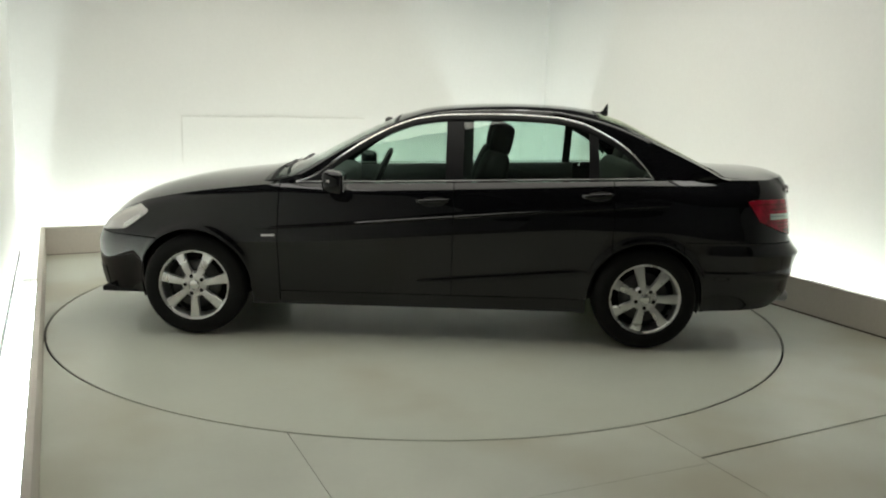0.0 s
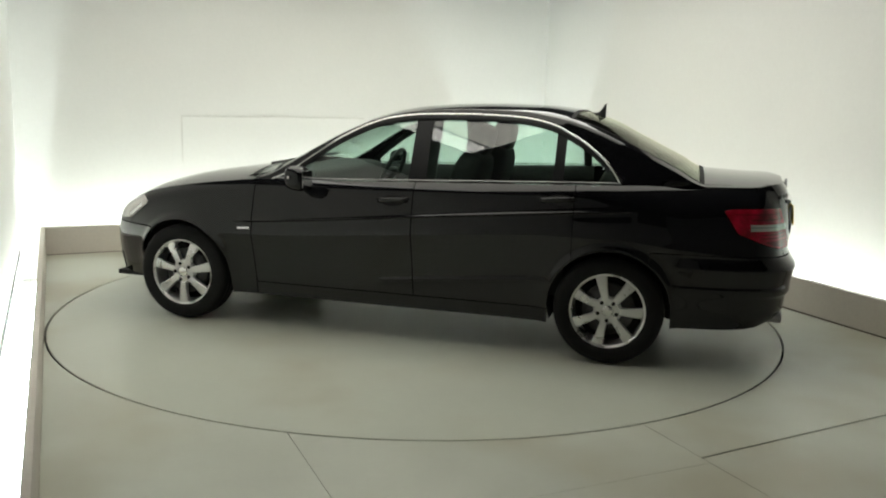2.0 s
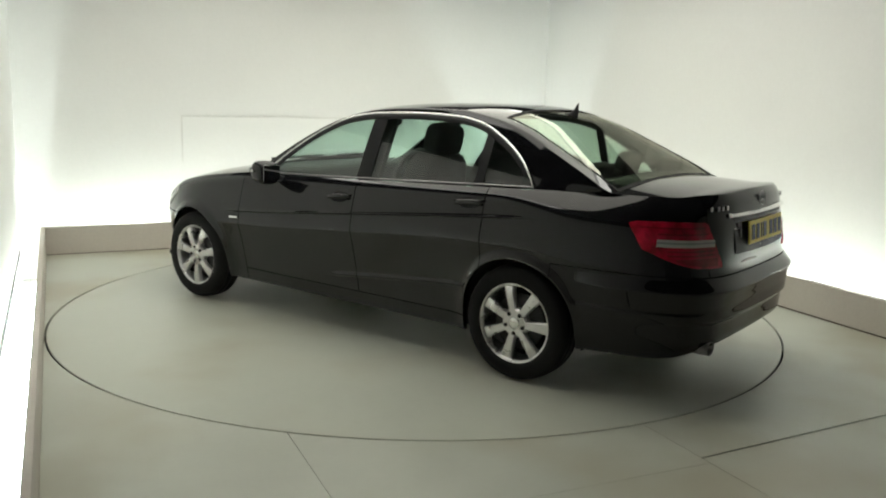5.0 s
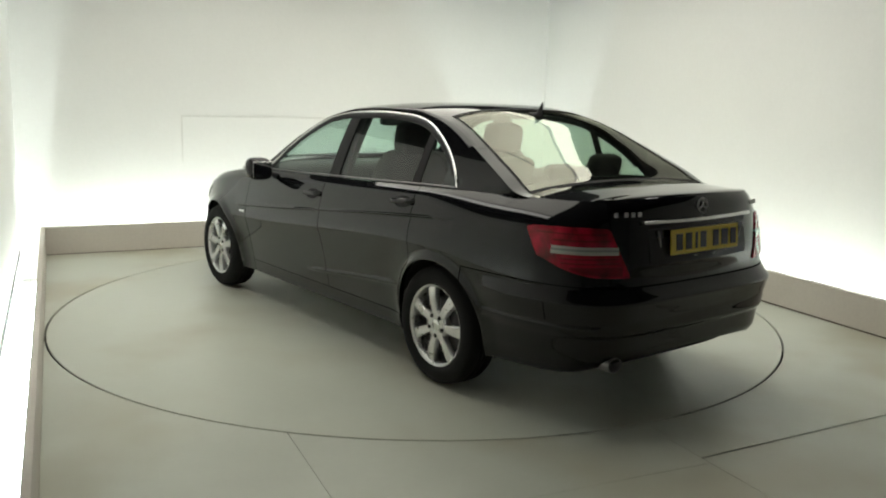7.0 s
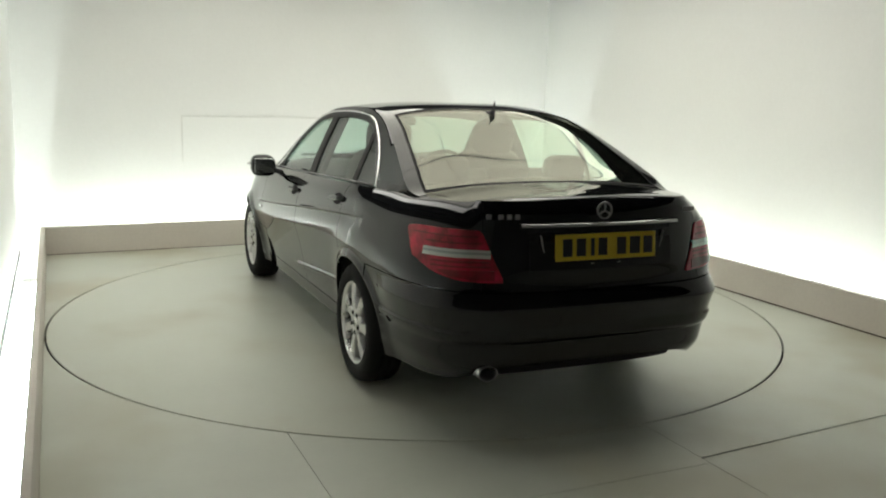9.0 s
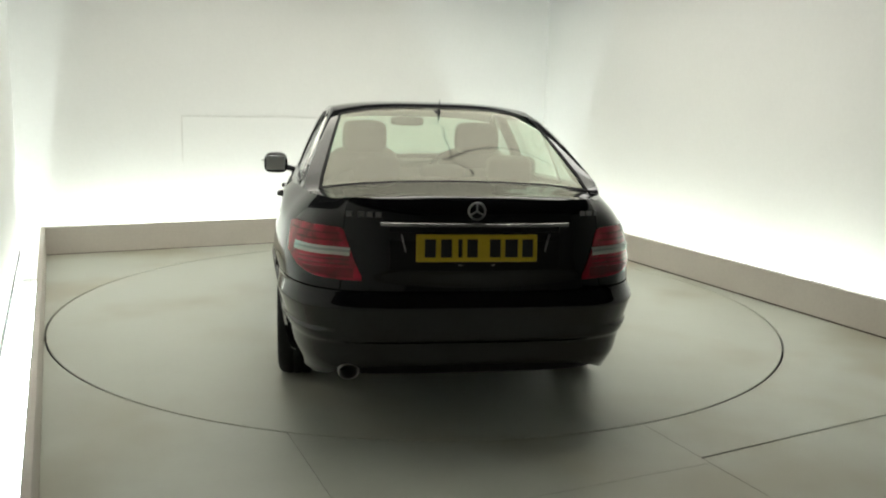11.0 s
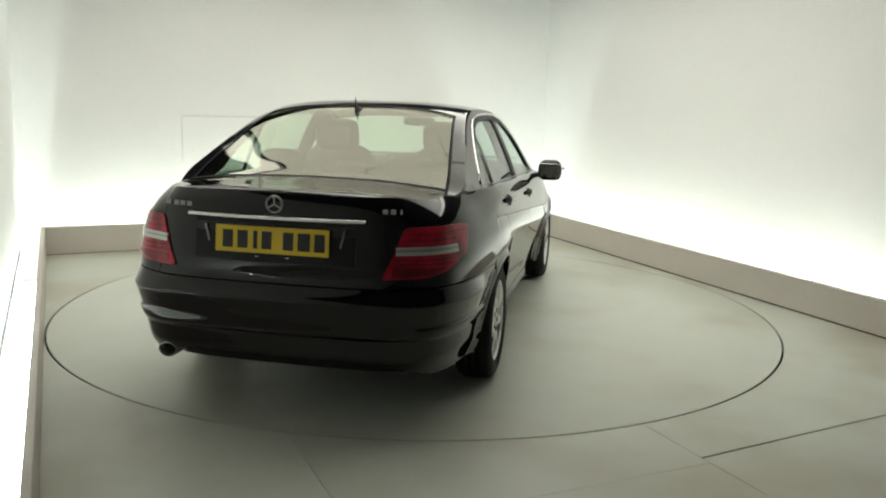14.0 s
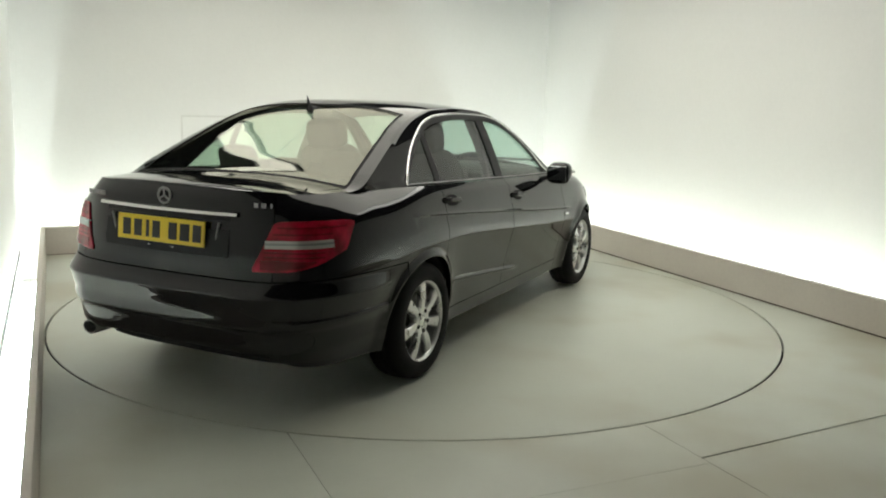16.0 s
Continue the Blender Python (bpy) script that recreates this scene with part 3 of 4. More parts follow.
def wrap(name, cols, zlo, zhi, mat, nz=14, lip=0.03, out=0.0, label=""):
    bm = bmesh.new()
    seq = [(cols[0], -lip)] + [(c, 0) for c in cols] + [(cols[-1], -lip)]
    rows = []
    for c, e in seq:
        a, b = zlo(c), zhi(c)
        rows.append([skin_both(c, a, out - lip)] + [skin_both(c, a + (b - a) * j / nz, out + e) for j in range(nz + 1)] + [skin_both(c, b, out - lip)])
    grid_mesh(bm, rows)
    bmesh.ops.remove_doubles(bm, verts=bm.verts, dist=1e-5)
    bmesh.ops.recalc_face_normals(bm, faces=bm.faces)
    ob = cpart(name, bm, mat, label)
    sharpen(ob)
    return ob


REAR_BUMP = TAIL_COLS + [column_at_x(x) for x in side_xs(-2.06, X_BUMP_R - G)][1:]
arch_rise = lambda c: low_edge(c[0], Z_LOW + 0.03 + (0.095 if c[0] < 0 else 0.0) * (1 - abs(c[3])))
rear_bumper = wrap("rear_bumper", both(REAR_BUMP), arch_rise, lambda c: Z_BUMP_R - G + 0.01 * c[3] ** 2, BLACK, nz=90)
wrap("front_bumper", both(NOSE_COLS + [column_at_x(x) for x in side_xs(X_BUMP_F + G, 1.85)][::-1][1:]), arch_rise, lambda c: Z_BUMP_F - G, BLACK, nz=20)
tail_panel_cols = [c for c in TAIL_COLS if c[1] <= 0.58] + [column_at_y(0.5985, False)]
wrap("boot_face", both(tail_panel_cols), lambda c: Z_BUMP_R + G, lambda c: shoulder(c[0]), BLACK, nz=18)
wrap("front_panel", both(NOSE_COLS), lambda c: Z_BUMP_F + G, lambda c: shoulder(c[0]), BLACK, nz=8)

# ---- bonnet and boot lid: strips across the car from shoulder to shoulder ----
bonnet_z = curve([(2.2, 0.69), (2.09, 0.715), (2.03, 0.745), (1.97, 0.780), (1.86, 0.838), (1.7, 0.890), (1.52, 0.930), (1.33, 0.960), (1.14, 0.984), (0.98, 1.004), (0.85, 1.012)])
boot_z = curve([(-1.70, 1.100), (-1.86, 1.089), (-2.0, 1.082), (-2.14, 1.076), (-2.22, 1.074), (-2.29, 1.072), (-2.34, 1.066)])


def deck(cols, zc, power, nv=24):
    rows = []
    for c in cols:
        e = skin(c, shoulder(c[0]))
        rise = max(0.0, zc(e.x) - e.z)
        rows.append([Vector((e.x + 0.0, e.y * v, e.z + rise * (1 - abs(v) ** power))) for v in [-1 + 2 * i / nv for i in range(nv + 1)]])
    return rows


bm = bmesh.new()
grid_mesh(bm, deck([column_at_x(x) for x in side_xs(0.80, 1.85)] + NOSE_COLS[::-1][1:], bonnet_z, 2.4))
bmesh.ops.recalc_face_normals(bm, faces=bm.faces)
cpart("bonnet", bm, BLACK)
bm = bmesh.new()
grid_mesh(bm, deck([column_at_x(x) for x in side_xs(-2.06, -1.70)][::-1] + TAIL_COLS[::-1][1:], boot_z, 2.3, 32))
bmesh.ops.recalc_face_normals(bm, faces=bm.faces)
cpart("boot_lid", bm, BLACK)

def stations(x0, x1, step=0.04):
    n = max(1, round(abs(x1 - x0) / step))
    return [x0 + (x1 - x0) * i / n for i in range(n + 1)]


# dark shut line down each side of the boot lid
for sgn in (1, -1):
    bm = bmesh.new()
    rows = []
    for x in stations(-1.82, -2.05, 0.02):
        e = skin(column_at_x(x), shoulder(x))
        y0 = 0.655 - 0.035 * smooth01(-1.8, -2.1, x)
        rise = max(0.0, boot_z(e.x) - e.z)
        rows.append([Vector((e.x, sgn * y, e.z + rise * (1 - (y / e.y) ** 2.3) + 0.0012)) for y in (y0 - 0.0022, y0 + 0.0022)])
    grid_mesh(bm, rows)
    cpart("lid_shut_line", bm, INNER, "dark shut line of the boot lid")

# ---- greenhouse ----
roof_z = curve([(1.0, 1.015), (0.852, 1.045), (0.705, 1.108), (0.558, 1.187), (0.412, 1.264), (0.23, 1.348), (0.122, 1.386), (-0.023, 1.424), (-0.168, 1.443), (-0.348, 1.456),
                (-0.6, 1.463), (-0.889, 1.458), (-1.071, 1.436), (-1.253, 1.386), (-1.439, 1.297), (-1.626, 1.204), (-1.814, 1.112), (-1.90, 1.07)])
dlo_top = curve([(0.755, 0.958), (0.645, 1.010), (0.507, 1.112), (0.336, 1.226), (0.166, 1.312), (0.03, 1.358), (-0.174, 1.385), (-0.514, 1.395), (-0.785, 1.386), (-0.956, 1.358),
                 (-1.129, 1.284), (-1.271, 1.190), (-1.36, 1.10), (-1.405, 1.035)])
rail_z = curve([(0.87, 0.955), (0.80, 0.975), (0.705, 1.025), (0.558, 1.118), (0.412, 1.206), (0.23, 1.300), (0.122, 1.345), (-0.023, 1.382), (-0.174, 1.407), (-0.514, 1.422), (-0.785, 1.42),
                (-0.956, 1.395), (-1.1, 1.365), (-1.253, 1.315), (-1.439, 1.236), (-1.626, 1.150), (-1.78, 1.08), (-1.90, 1.045)])


def cabin_y(x, z):
    """Half-width of the cabin's side at a height."""
    u = z - 0.98
    return 0.785 - 0.36 * u - 0.24 * u * abs(u) - 0.012 * smooth01(-0.7, -1.8, x) - 0.015 * smooth01(0.0, 0.8, x)


def belt(x):
    return shoulder(x) + 0.004


def settle(p):
    """A point of the roof or its pillars, let down onto the boot's deck towards the tail."""
    k = smooth01(-1.72, -1.94, p.x)
    if k == 0.0:
        return p
    e = skin(column_at_x(p.x), shoulder(p.x))
    y = math.copysign(min(abs(p.y), e.y - 0.001), p.y)
    z = e.z + max(0.0, boot_z(e.x) - e.z) * (1 - abs(y / e.y) ** 2.3) - 0.004
    return Vector((p.x, p.y + (y - p.y) * k, p.z + (z - p.z) * k))


def top_point(x, v):
    zc, yc = rail_z(x), cabin_y(x, rail_z(x))
    return settle(Vector((x, yc * v, zc + (roof_z(x) - zc) * (1 - abs(v) ** 3.2))))


X_WS0, X_WS1, X_RW0, X_RW1 = 0.93, 0.16, -1.075, -1.86
V_WS, V_RW = 0.945, 0.90
ACROSS = [-1 + 2 * i / 28 for i in range(29)]

# roof skin with cant rails and pillars in one sheet
bm = bmesh.new()
rail_xs = stations(0.86, -1.98, 0.03)
for sgn in (1, -1):
    rows = []
    for x in rail_xs:
        inside = -1.405 < x < 0.755
        if inside:
            lo, hi = dlo_top(x), rail_z(x)
            row = [Vector((x, sgn * (cabin_y(x, lo) - 0.02), lo))]
        else:
            foot = skin(column_at_x(x), shoulder(x)) + Vector((0, 0.002, -0.002))
            foot.y = min(foot.y, cabin_y(x, foot.z) + 0.004)
            hi = max(rail_z(x), foot.z + 0.012)
            lo = min(foot.z + 0.03, hi - 0.006)
            row = [Vector((x, sgn * foot.y, foot.z))]
        row += [Vector((x, sgn * cabin_y(x, lo + (hi - lo) * j / 6), lo + (hi - lo) * j / 6)) for j in range(7)]
        row = [settle(p) for p in row]
        edge_v = V_WS if x > X_WS1 else (V_RW if x < X_RW0 else 0.90)
        row += [top_point(x, sgn * (1 - (1 - edge_v) * j / 3)) for j in range(1, 4)]
        rows.append(row)
    grid_mesh(bm, rows)
xs_roof = [X_WS1] + [x for x in rail_xs if X_RW0 < x < X_WS1] + [X_RW0]
grid_mesh(bm, [[top_point(x, 0.90 * v) for v in ACROSS] for x in xs_roof])
bmesh.ops.remove_doubles(bm, verts=bm.verts, dist=1e-4)
bmesh.ops.recalc_face_normals(bm, faces=bm.faces)
sharpen(cpart("roof", bm, BLACK), 50)

# windscreen and rear window
for name, x0, x1, ev, mat in (("windscreen", X_WS0, X_WS1, V_WS, GLASS), ("rear_window", X_RW0, X_RW1, V_RW, REAR_GLASS)):
    bm = bmesh.new()
    grid_mesh(bm, [[top_point(x, ev * v) - Vector((0, 0, 0.004)) for v in ACROSS] for x in stations(x0, x1)])
    bmesh.ops.recalc_face_normals(bm, faces=bm.faces)
    pane = cpart(name, bm, mat, "sloping tinted glass pane")
    # dark rubber seal and printed border
    bm = bmesh.new()
    for sgn in (1, -1):
        grid_mesh(bm, [[top_point(x, sgn * (ev - 0.022 * j)) + Vector((0, 0, 0.0015)) for j in (0, 1)] for x in stations(x0, x1)])
    for a, b in ((x0, x0 + (x1 - x0) * 0.03), (x1, x1 + (x0 - x1) * 0.03)):
        grid_mesh(bm, [[top_point(x, ev * v) + Vector((0, 0, 0.0015)) for v in ACROSS] for x in (a, b)])
    part("seal", bm, SEAL, pane, "black glass border")

# side windows: front and rear panes and the fixed quarter light, with black pillars between
X_PILLAR = (-0.155, -0.245)
X_QUARTER = -1.03


def side_pane(name, x0, x1, sgn, mat, inset, lean=0.0, label="", parent=None):
    """A pane between two stations; lean slants its rear edge."""
    bm = bmesh.new()
    rows = []
    for i, x in enumerate(stations(x0, x1, 0.03)):
        row = []
        for j in range(9):
            f = j / 8
            k = i / (len(stations(x0, x1, 0.03)) - 1)
            xx = x + lean * f * k
            lo, hi = belt(xx) - 0.015, dlo_top(xx)
            z = lo + max(0.0, hi - lo) * f
            row.append(Vector((xx, sgn * (cabin_y(xx, z) - inset), z)))
        rows.append(row)
    grid_mesh(bm, rows)
    bmesh.ops.recalc_face_normals(bm, faces=bm.faces)
    return cpart(name, bm, mat, label, True, parent)


def strip_along(name, pts, width, depth, mat, sgn, label=""):
    """A flat bar with a rounded face along points of the cabin's side."""
    bm = bmesh.new()
    rows = []
    for i, p in enumerate(pts):
        t = (pts[min(i + 1, len(pts) - 1)] - pts[max(i - 1, 0)]).normalized()
        o = Vector((0, 0.92, 0.38))
        up = o.cross(t).normalized() * (width / 2)
        q = [p - up, p - up * 0.8 + o * depth, p + up * 0.8 + o * depth, p + up]
        rows.append([Vector((a.x, a.y * sgn, a.z)) for a in q])
    grid_mesh(bm, rows)
    bmesh.ops.recalc_face_normals(bm, faces=bm.faces)
    return cpart(name, bm, mat, label)


for sgn in (1, -1):
    side_pane("door_window", 0.70, X_PILLAR[0], sgn, GLASS, 0.012, 0.0, "tinted side window", doors["front", sgn])
    side_pane("door_window", X_PILLAR[1], X_QUARTER, sgn, GLASS, 0.012, 0.0, "tinted side window", doors["rear", sgn])
    side_pane("quarter_window", X_QUARTER - 0.035, -1.40, sgn, GLASS, 0.010, label="small fixed tinted window", parent=doors["rear", sgn])
    side_pane("door_pillar", X_PILLAR[0] + 0.008, X_PILLAR[1] - 0.008, sgn, PLASTIC, 0.004, label="satin black pillar cover")
    side_pane("window_divider", X_QUARTER + 0.012, X_QUARTER - 0.047, sgn, PLASTIC, 0.005, label="satin black window divider", parent=doors["rear", sgn])
    side_pane("mirror_corner", 0.75, 0.60, sgn, PLASTIC, 0.004, label="black window corner", parent=doors["front", sgn])
    arc = [Vector((x, cabin_y(x, dlo_top(x)) + 0.001, dlo_top(x))) for x in stations(0.76, -1.36, 0.03)]
    arc += [Vector((x, cabin_y(x, dlo_top(x)) + 0.001, dlo_top(x))) for x in (-1.375, -1.39, -1.400, -1.406)]
    strip_along("window_trim", arc, 0.013, 0.005, CHROME, sgn, "bright chrome strip over the side windows")
    base = [Vector((x, cabin_y(x, belt(x)) + 0.006, belt(x) + 0.006)) for x in stations(0.74, -1.40, 0.04)]
    strip_along("belt_trim", base, 0.008, 0.004, DULL, sgn, "thin chrome strip under the side windows")
    frame_pts = [Vector((x, cabin_y(x, dlo_top(x) - 0.022) - 0.001, dlo_top(x) - 0.022)) for x in stations(0.70, -1.34, 0.03)]
    strip_along("window_frame", frame_pts, 0.034, 0.003, PLASTIC, sgn, "black window frame")

# cowl panel with wipers, under the windscreen
bm = bmesh.new()
grid_mesh(bm, [[Vector((x, 0.70 * v, z + 0.05 * (1 - abs(v) ** 2.4))) for v in ACROSS] for x, z in ((1.02, 0.945), (0.93, 0.965), (0.84, 0.985))])
cpart("cowl_panel", bm, PLASTIC)
for y0 in (0.5, -0.15):
    bm = bmesh.new()
    box(bm, pose(0.885, y0 - 0.2, 1.035, 0, -22, 4), 0.018, 0.55, 0.014, 0.003)
    cpart("wiper", bm, PLASTIC, smooth=False)

# ---- dark inner shell: floor pan and bulkheads, so that no light shows through the joints ----
bm = bmesh.new()
inner_cols = both(TAIL_COLS[::3] + [column_at_x(x) for x in stations(-2.06, 1.85, 0.06)][1:] + NOSE_COLS[::-1][1::3])
rows = []
for c in inner_cols:
    lo = low_edge(c[0], 0.22) + 0.02
    hi = max(lo + 0.02, shoulder(c[0]) - 0.03)
    rows.append([skin_both(c, lo + (hi - lo) * j / 6, -0.075) for j in range(7)])
grid_mesh(bm, rows)
cpart("inner_shell", bm, INNER)
for x0, x1, w, z in ((-2.20, -1.78, 0.70, 0.37), (-1.78, -0.98, 0.52, 0.30), (-0.98, 0.98, 0.74, 0.225), (0.98, 1.78, 0.52, 0.22), (1.78, 2.05, 0.62, 0.22)):
    bm = bmesh.new()
    box(bm, pose((x0 + x1) / 2, 0, z), x1 - x0, 2 * w, 0.03)
    cpart("floor_pan", bm, INNER, smooth=False)
for x, w, z0, z1 in ((1.0, 0.80, 0.21, 0.92), (-1.78, 0.72, 0.36, 1.0), (-1.0, 0.52, 0.23, 0.55)):
    bm = bmesh.new()
    box(bm, pose(x, 0, (z0 + z1) / 2), 0.02, 2 * w, z1 - z0)
    cpart("bulkhead", bm, INNER, smooth=False)
# wheel wells
for ax in (AXLE_F, AXLE_R):
    for sgn in (1, -1):
        bm = bmesh.new()
        rows = []
        for i in range(25):
            a = radians(-17 + 214 * i / 24)
            r = ARCH + 0.012
            rows.append([Vector((ax + r * math.cos(a), sgn * y, WHEEL_Z + r * math.sin(a))) for y in (0.750 + 0.085 * smooth01(0.0, 0.6, math.sin(a)), 0.50)] + [Vector((ax, sgn * 0.50, WHEEL_Z))])
        grid_mesh(bm, rows)
        cpart("wheel_well", bm, INNER)


# ---- wheels ----
def lathe(bm, profile, n=56):
    """A ring about the y axis from (radius, y) points."""
    rows = []
    for i in range(n + 1):
        a = 2 * math.pi * i / n
        rows.append([Vector((r * math.cos(a), y, r * math.sin(a))) for r, y in profile])
    grid_mesh(bm, rows)
    bmesh.ops.remove_doubles(bm, verts=bm.verts, dist=1e-5)


def make_wheel(spin):
    wheel = new("wheel")
    wheel.parent = car
    bm = bmesh.new()
    lathe(bm, [(0.214, 0.085), (0.222, 0.096), (0.245, 0.1015), (0.272, 0.1010), (0.290, 0.094), (0.303, 0.084), (0.3105, 0.070), (0.3145, 0.05), (0.316, 0.028), (0.309, 0.026), (0.309, 0.018), (0.316, 0.016),
               (0.316, -0.016), (0.309, -0.018), (0.309, -0.026), (0.316, -0.028), (0.313, -0.065), (0.300, -0.088), (0.26, -0.10), (0.214, -0.085)])
    bmesh.ops.recalc_face_normals(bm, faces=bm.faces)
    tyre = part("tyre", bm, RUBBER, wheel, "black tyre", True)
    bm = bmesh.new()
    lathe(bm, [(0.196, -0.06), (0.198, 0.03), (0.200, 0.066), (0.203, 0.080), (0.210, 0.088), (0.217, 0.090), (0.219, 0.084), (0.214, 0.078), (0.205, -0.06)])
    # seven tapered spokes, slightly dished, widening towards the rim
    for k in range(7):
        a0 = radians(spin + 360 / 7 * k)
        rows = []
        for i in range(9):
            f = i / 8
            r = 0.055 + (0.203 - 0.055) * f
            half = 0.0205 + 0.0125 * f ** 1.5
            yy = 0.078 + 0.010 * math.sin(math.pi * f) - 0.012 * (1 - f) * f
            prof = [(-half, yy - 0.03), (-half, yy - 0.006), (-half * 0.82, yy), (0, yy + 0.003), (half * 0.82, yy), (half, yy - 0.006), (half, yy - 0.03)]
            rows.append([Vector((r * math.cos(a0) - s * math.sin(a0), y, r * math.sin(a0) + s * math.cos(a0))) for s, y in prof])
        grid_mesh(bm, rows)
    lathe(bm, [(0.0, 0.074), (0.034, 0.074), (0.036, 0.080), (0.050, 0.082), (0.070, 0.080), (0.080, 0.070), (0.080, 0.04)], 42)
    bmesh.ops.recalc_face_normals(bm, faces=bm.faces)
    rim = part("rim", bm, ALLOY, wheel, "silver seven-spoke alloy rim", True)
    sharpen(rim, 35)
    bm = bmesh.new()
    lathe(bm, [(0.0, 0.084), (0.026, 0.083), (0.031, 0.079), (0.031, 0.070)], 32)
    part("hub_cap", bm, CHROME, rim, "round silver hub cap", True)
    for k in range(5):
        a = radians(spin + 18 + 72 * k)
        bm = bmesh.new()
        bmesh.ops.create_cone(bm, cap_ends=True, segments=14, radius1=0.0115, radius2=0.0115, depth=0.012,
                              matrix=pose(0.056 * math.cos(a), 0.079, 0.056 * math.sin(a), 90, 0, 0))
        part("wheel_bolt", bm, INNER, rim, "dark recessed wheel bolt")
    bm = bmesh.new()
    lathe(bm, [(0.05, 0.03), (0.150, 0.03), (0.150, 0.005), (0.05, 0.005)], 40)
    part("brake_disc", bm, BRAKE, wheel, "dull steel brake disc", True)
    bm = bmesh.new()
    lathe(bm, [(0.0, -0.03), (0.197, -0.03)], 40)
    part("wheel_back", bm, INNER, wheel)
    return wheel


first_wheel = make_wheel(270)
first_wheel.matrix_basis = pose(CX + AXLE_F, CY + 0.772, WHEEL_Z)
for ax, sgn, spin in ((AXLE_R, 1, 90), (AXLE_F, -1, 12), (AXLE_R, -1, 25)):
    copy_thing(first_wheel, pose(CX + ax, CY + sgn * 0.772, WHEEL_Z, 0, 0, 0 if sgn > 0 else 180) @ pose(0, 0, 0, 0, spin, 0))


# ---- lamps, handles, mirrors, badges ----
def patch(name, cols, zlo, zhi, sgn, mat, out, nz=8, parent=None, label=""):
    rows = []
    for i, c in enumerate(cols):
        a, b = zlo(c), zhi(c)
        row = [skin(c, a, -0.01)] + [skin(c, a + (b - a) * j / nz, out) for j in range(nz + 1)] + [skin(c, b, -0.01)]
        rows.append(row)
    rows = [[skin(cols[0], zlo(cols[0]) + (zhi(cols[0]) - zlo(cols[0])) * max(0, min(1, (j - 1) / nz)), -0.01) for j in range(nz + 3)]] + rows
    rows.append([skin(cols[-1], zlo(cols[-1]) + (zhi(cols[-1]) - zlo(cols[-1])) * max(0, min(1, (j - 1) / nz)), -0.01) for j in range(nz + 3)])
    bm = bmesh.new()
    grid_mesh(bm, flip(rows, sgn))
    bmesh.ops.remove_doubles(bm, verts=bm.verts, dist=1e-5)
    bmesh.ops.recalc_face_normals(bm, faces=bm.faces)
    ob = cpart(name, bm, mat, label, True, parent)
    sharpen(ob, 45)
    return ob


LAMP_COLS = [column_at_y(0.50 + (Y_R - 0.50) * i / 16, False) for i in range(17)] + [column_at_x(x) for x in stations(-2.04, -1.985, 0.011)]


def arc_s(c):
    """0 at the inner end of a tail lamp, 1 at its point on the car's side."""
    if c[0] < -2.05:
        return 0.80 * (c[1] - 0.50) / (Y_R - 0.50)
    return 0.80 + 0.20 * (c[0] + 2.06) / 0.075


lamp_top = curve([(0, 0.725), (0.10, 0.80), (0.20, 0.88), (0.27, 0.926), (0.35, 0.932), (0.6, 0.934), (0.9, 0.930), (1.0, 0.922)])
lamp_bot = curve([(0, 0.708), (0.3, 0.710), (0.5, 0.718), (0.66, 0.742), (0.80, 0.80), (0.92, 0.87), (1.0, 0.912)])
for sgn in (1, -1):
    lamp = patch("tail_lamp", LAMP_COLS, lambda c: lamp_bot(arc_s(c)), lambda c: lamp_top(arc_s(c)), sgn, RED, 0.007, 12, None, "red tail lamp with a clear band")
    band = [c for c in LAMP_COLS if 0.15 < arc_s(c) < 0.76]
    patch("clear_band", band, lambda c: 0.812 + 0.006 * arc_s(c), lambda c: 0.847 + 0.006 * arc_s(c), sgn, LENS, 0.0105, 4, lamp, "clear reversing and indicator lens")
    patch("lens_rib", band, lambda c: 0.827 + 0.006 * arc_s(c), lambda c: 0.837 + 0.006 * arc_s(c), sgn, DULL, 0.012, 2, lamp, "grey lens rib")
    low = [c for c in LAMP_COLS if 0.10 < arc_s(c) < 0.66]
    patch("lower_lens", low, lambda c: lamp_bot(arc_s(c)) + 0.010, lambda c: 0.760, sgn, RED_DARK, 0.0095, 4, lamp, "darker red lower lens")
    high = [c for c in LAMP_COLS if 0.24 < arc_s(c) < 0.80]
    patch("upper_rib", high, lambda c: 0.872, lambda c: 0.880, sgn, RED_DARK, 0.0095, 2, lamp, "darker red lens rib")
    for z in (0.772, 0.792):
        patch("lower_rib", [c for c in LAMP_COLS if 0.12 < arc_s(c) < 0.72], lambda c: z, lambda c: z + 0.007, sgn, RED_DARK, 0.0095, 2, lamp, "darker red lens rib")
    patch("top_rib", [c for c in LAMP_COLS if 0.30 < arc_s(c) < 0.86], lambda c: 0.902, lambda c: 0.908, sgn, RED_DARK, 0.0092, 2, lamp, "darker red lens rib")

HEAD_COLS = [column_at_y(0.40 + (Y_F - 0.40) * i / 12, True) for i in range(13)] + [column_at_x(x) for x in stations(1.83, 1.69, 0.02)]


def head_s(c):
    return 0.6 * (c[1] - 0.40) / (Y_F - 0.40) if c[0] > 1.849 else 0.6 + 0.4 * (1.85 - c[0]) / 0.16


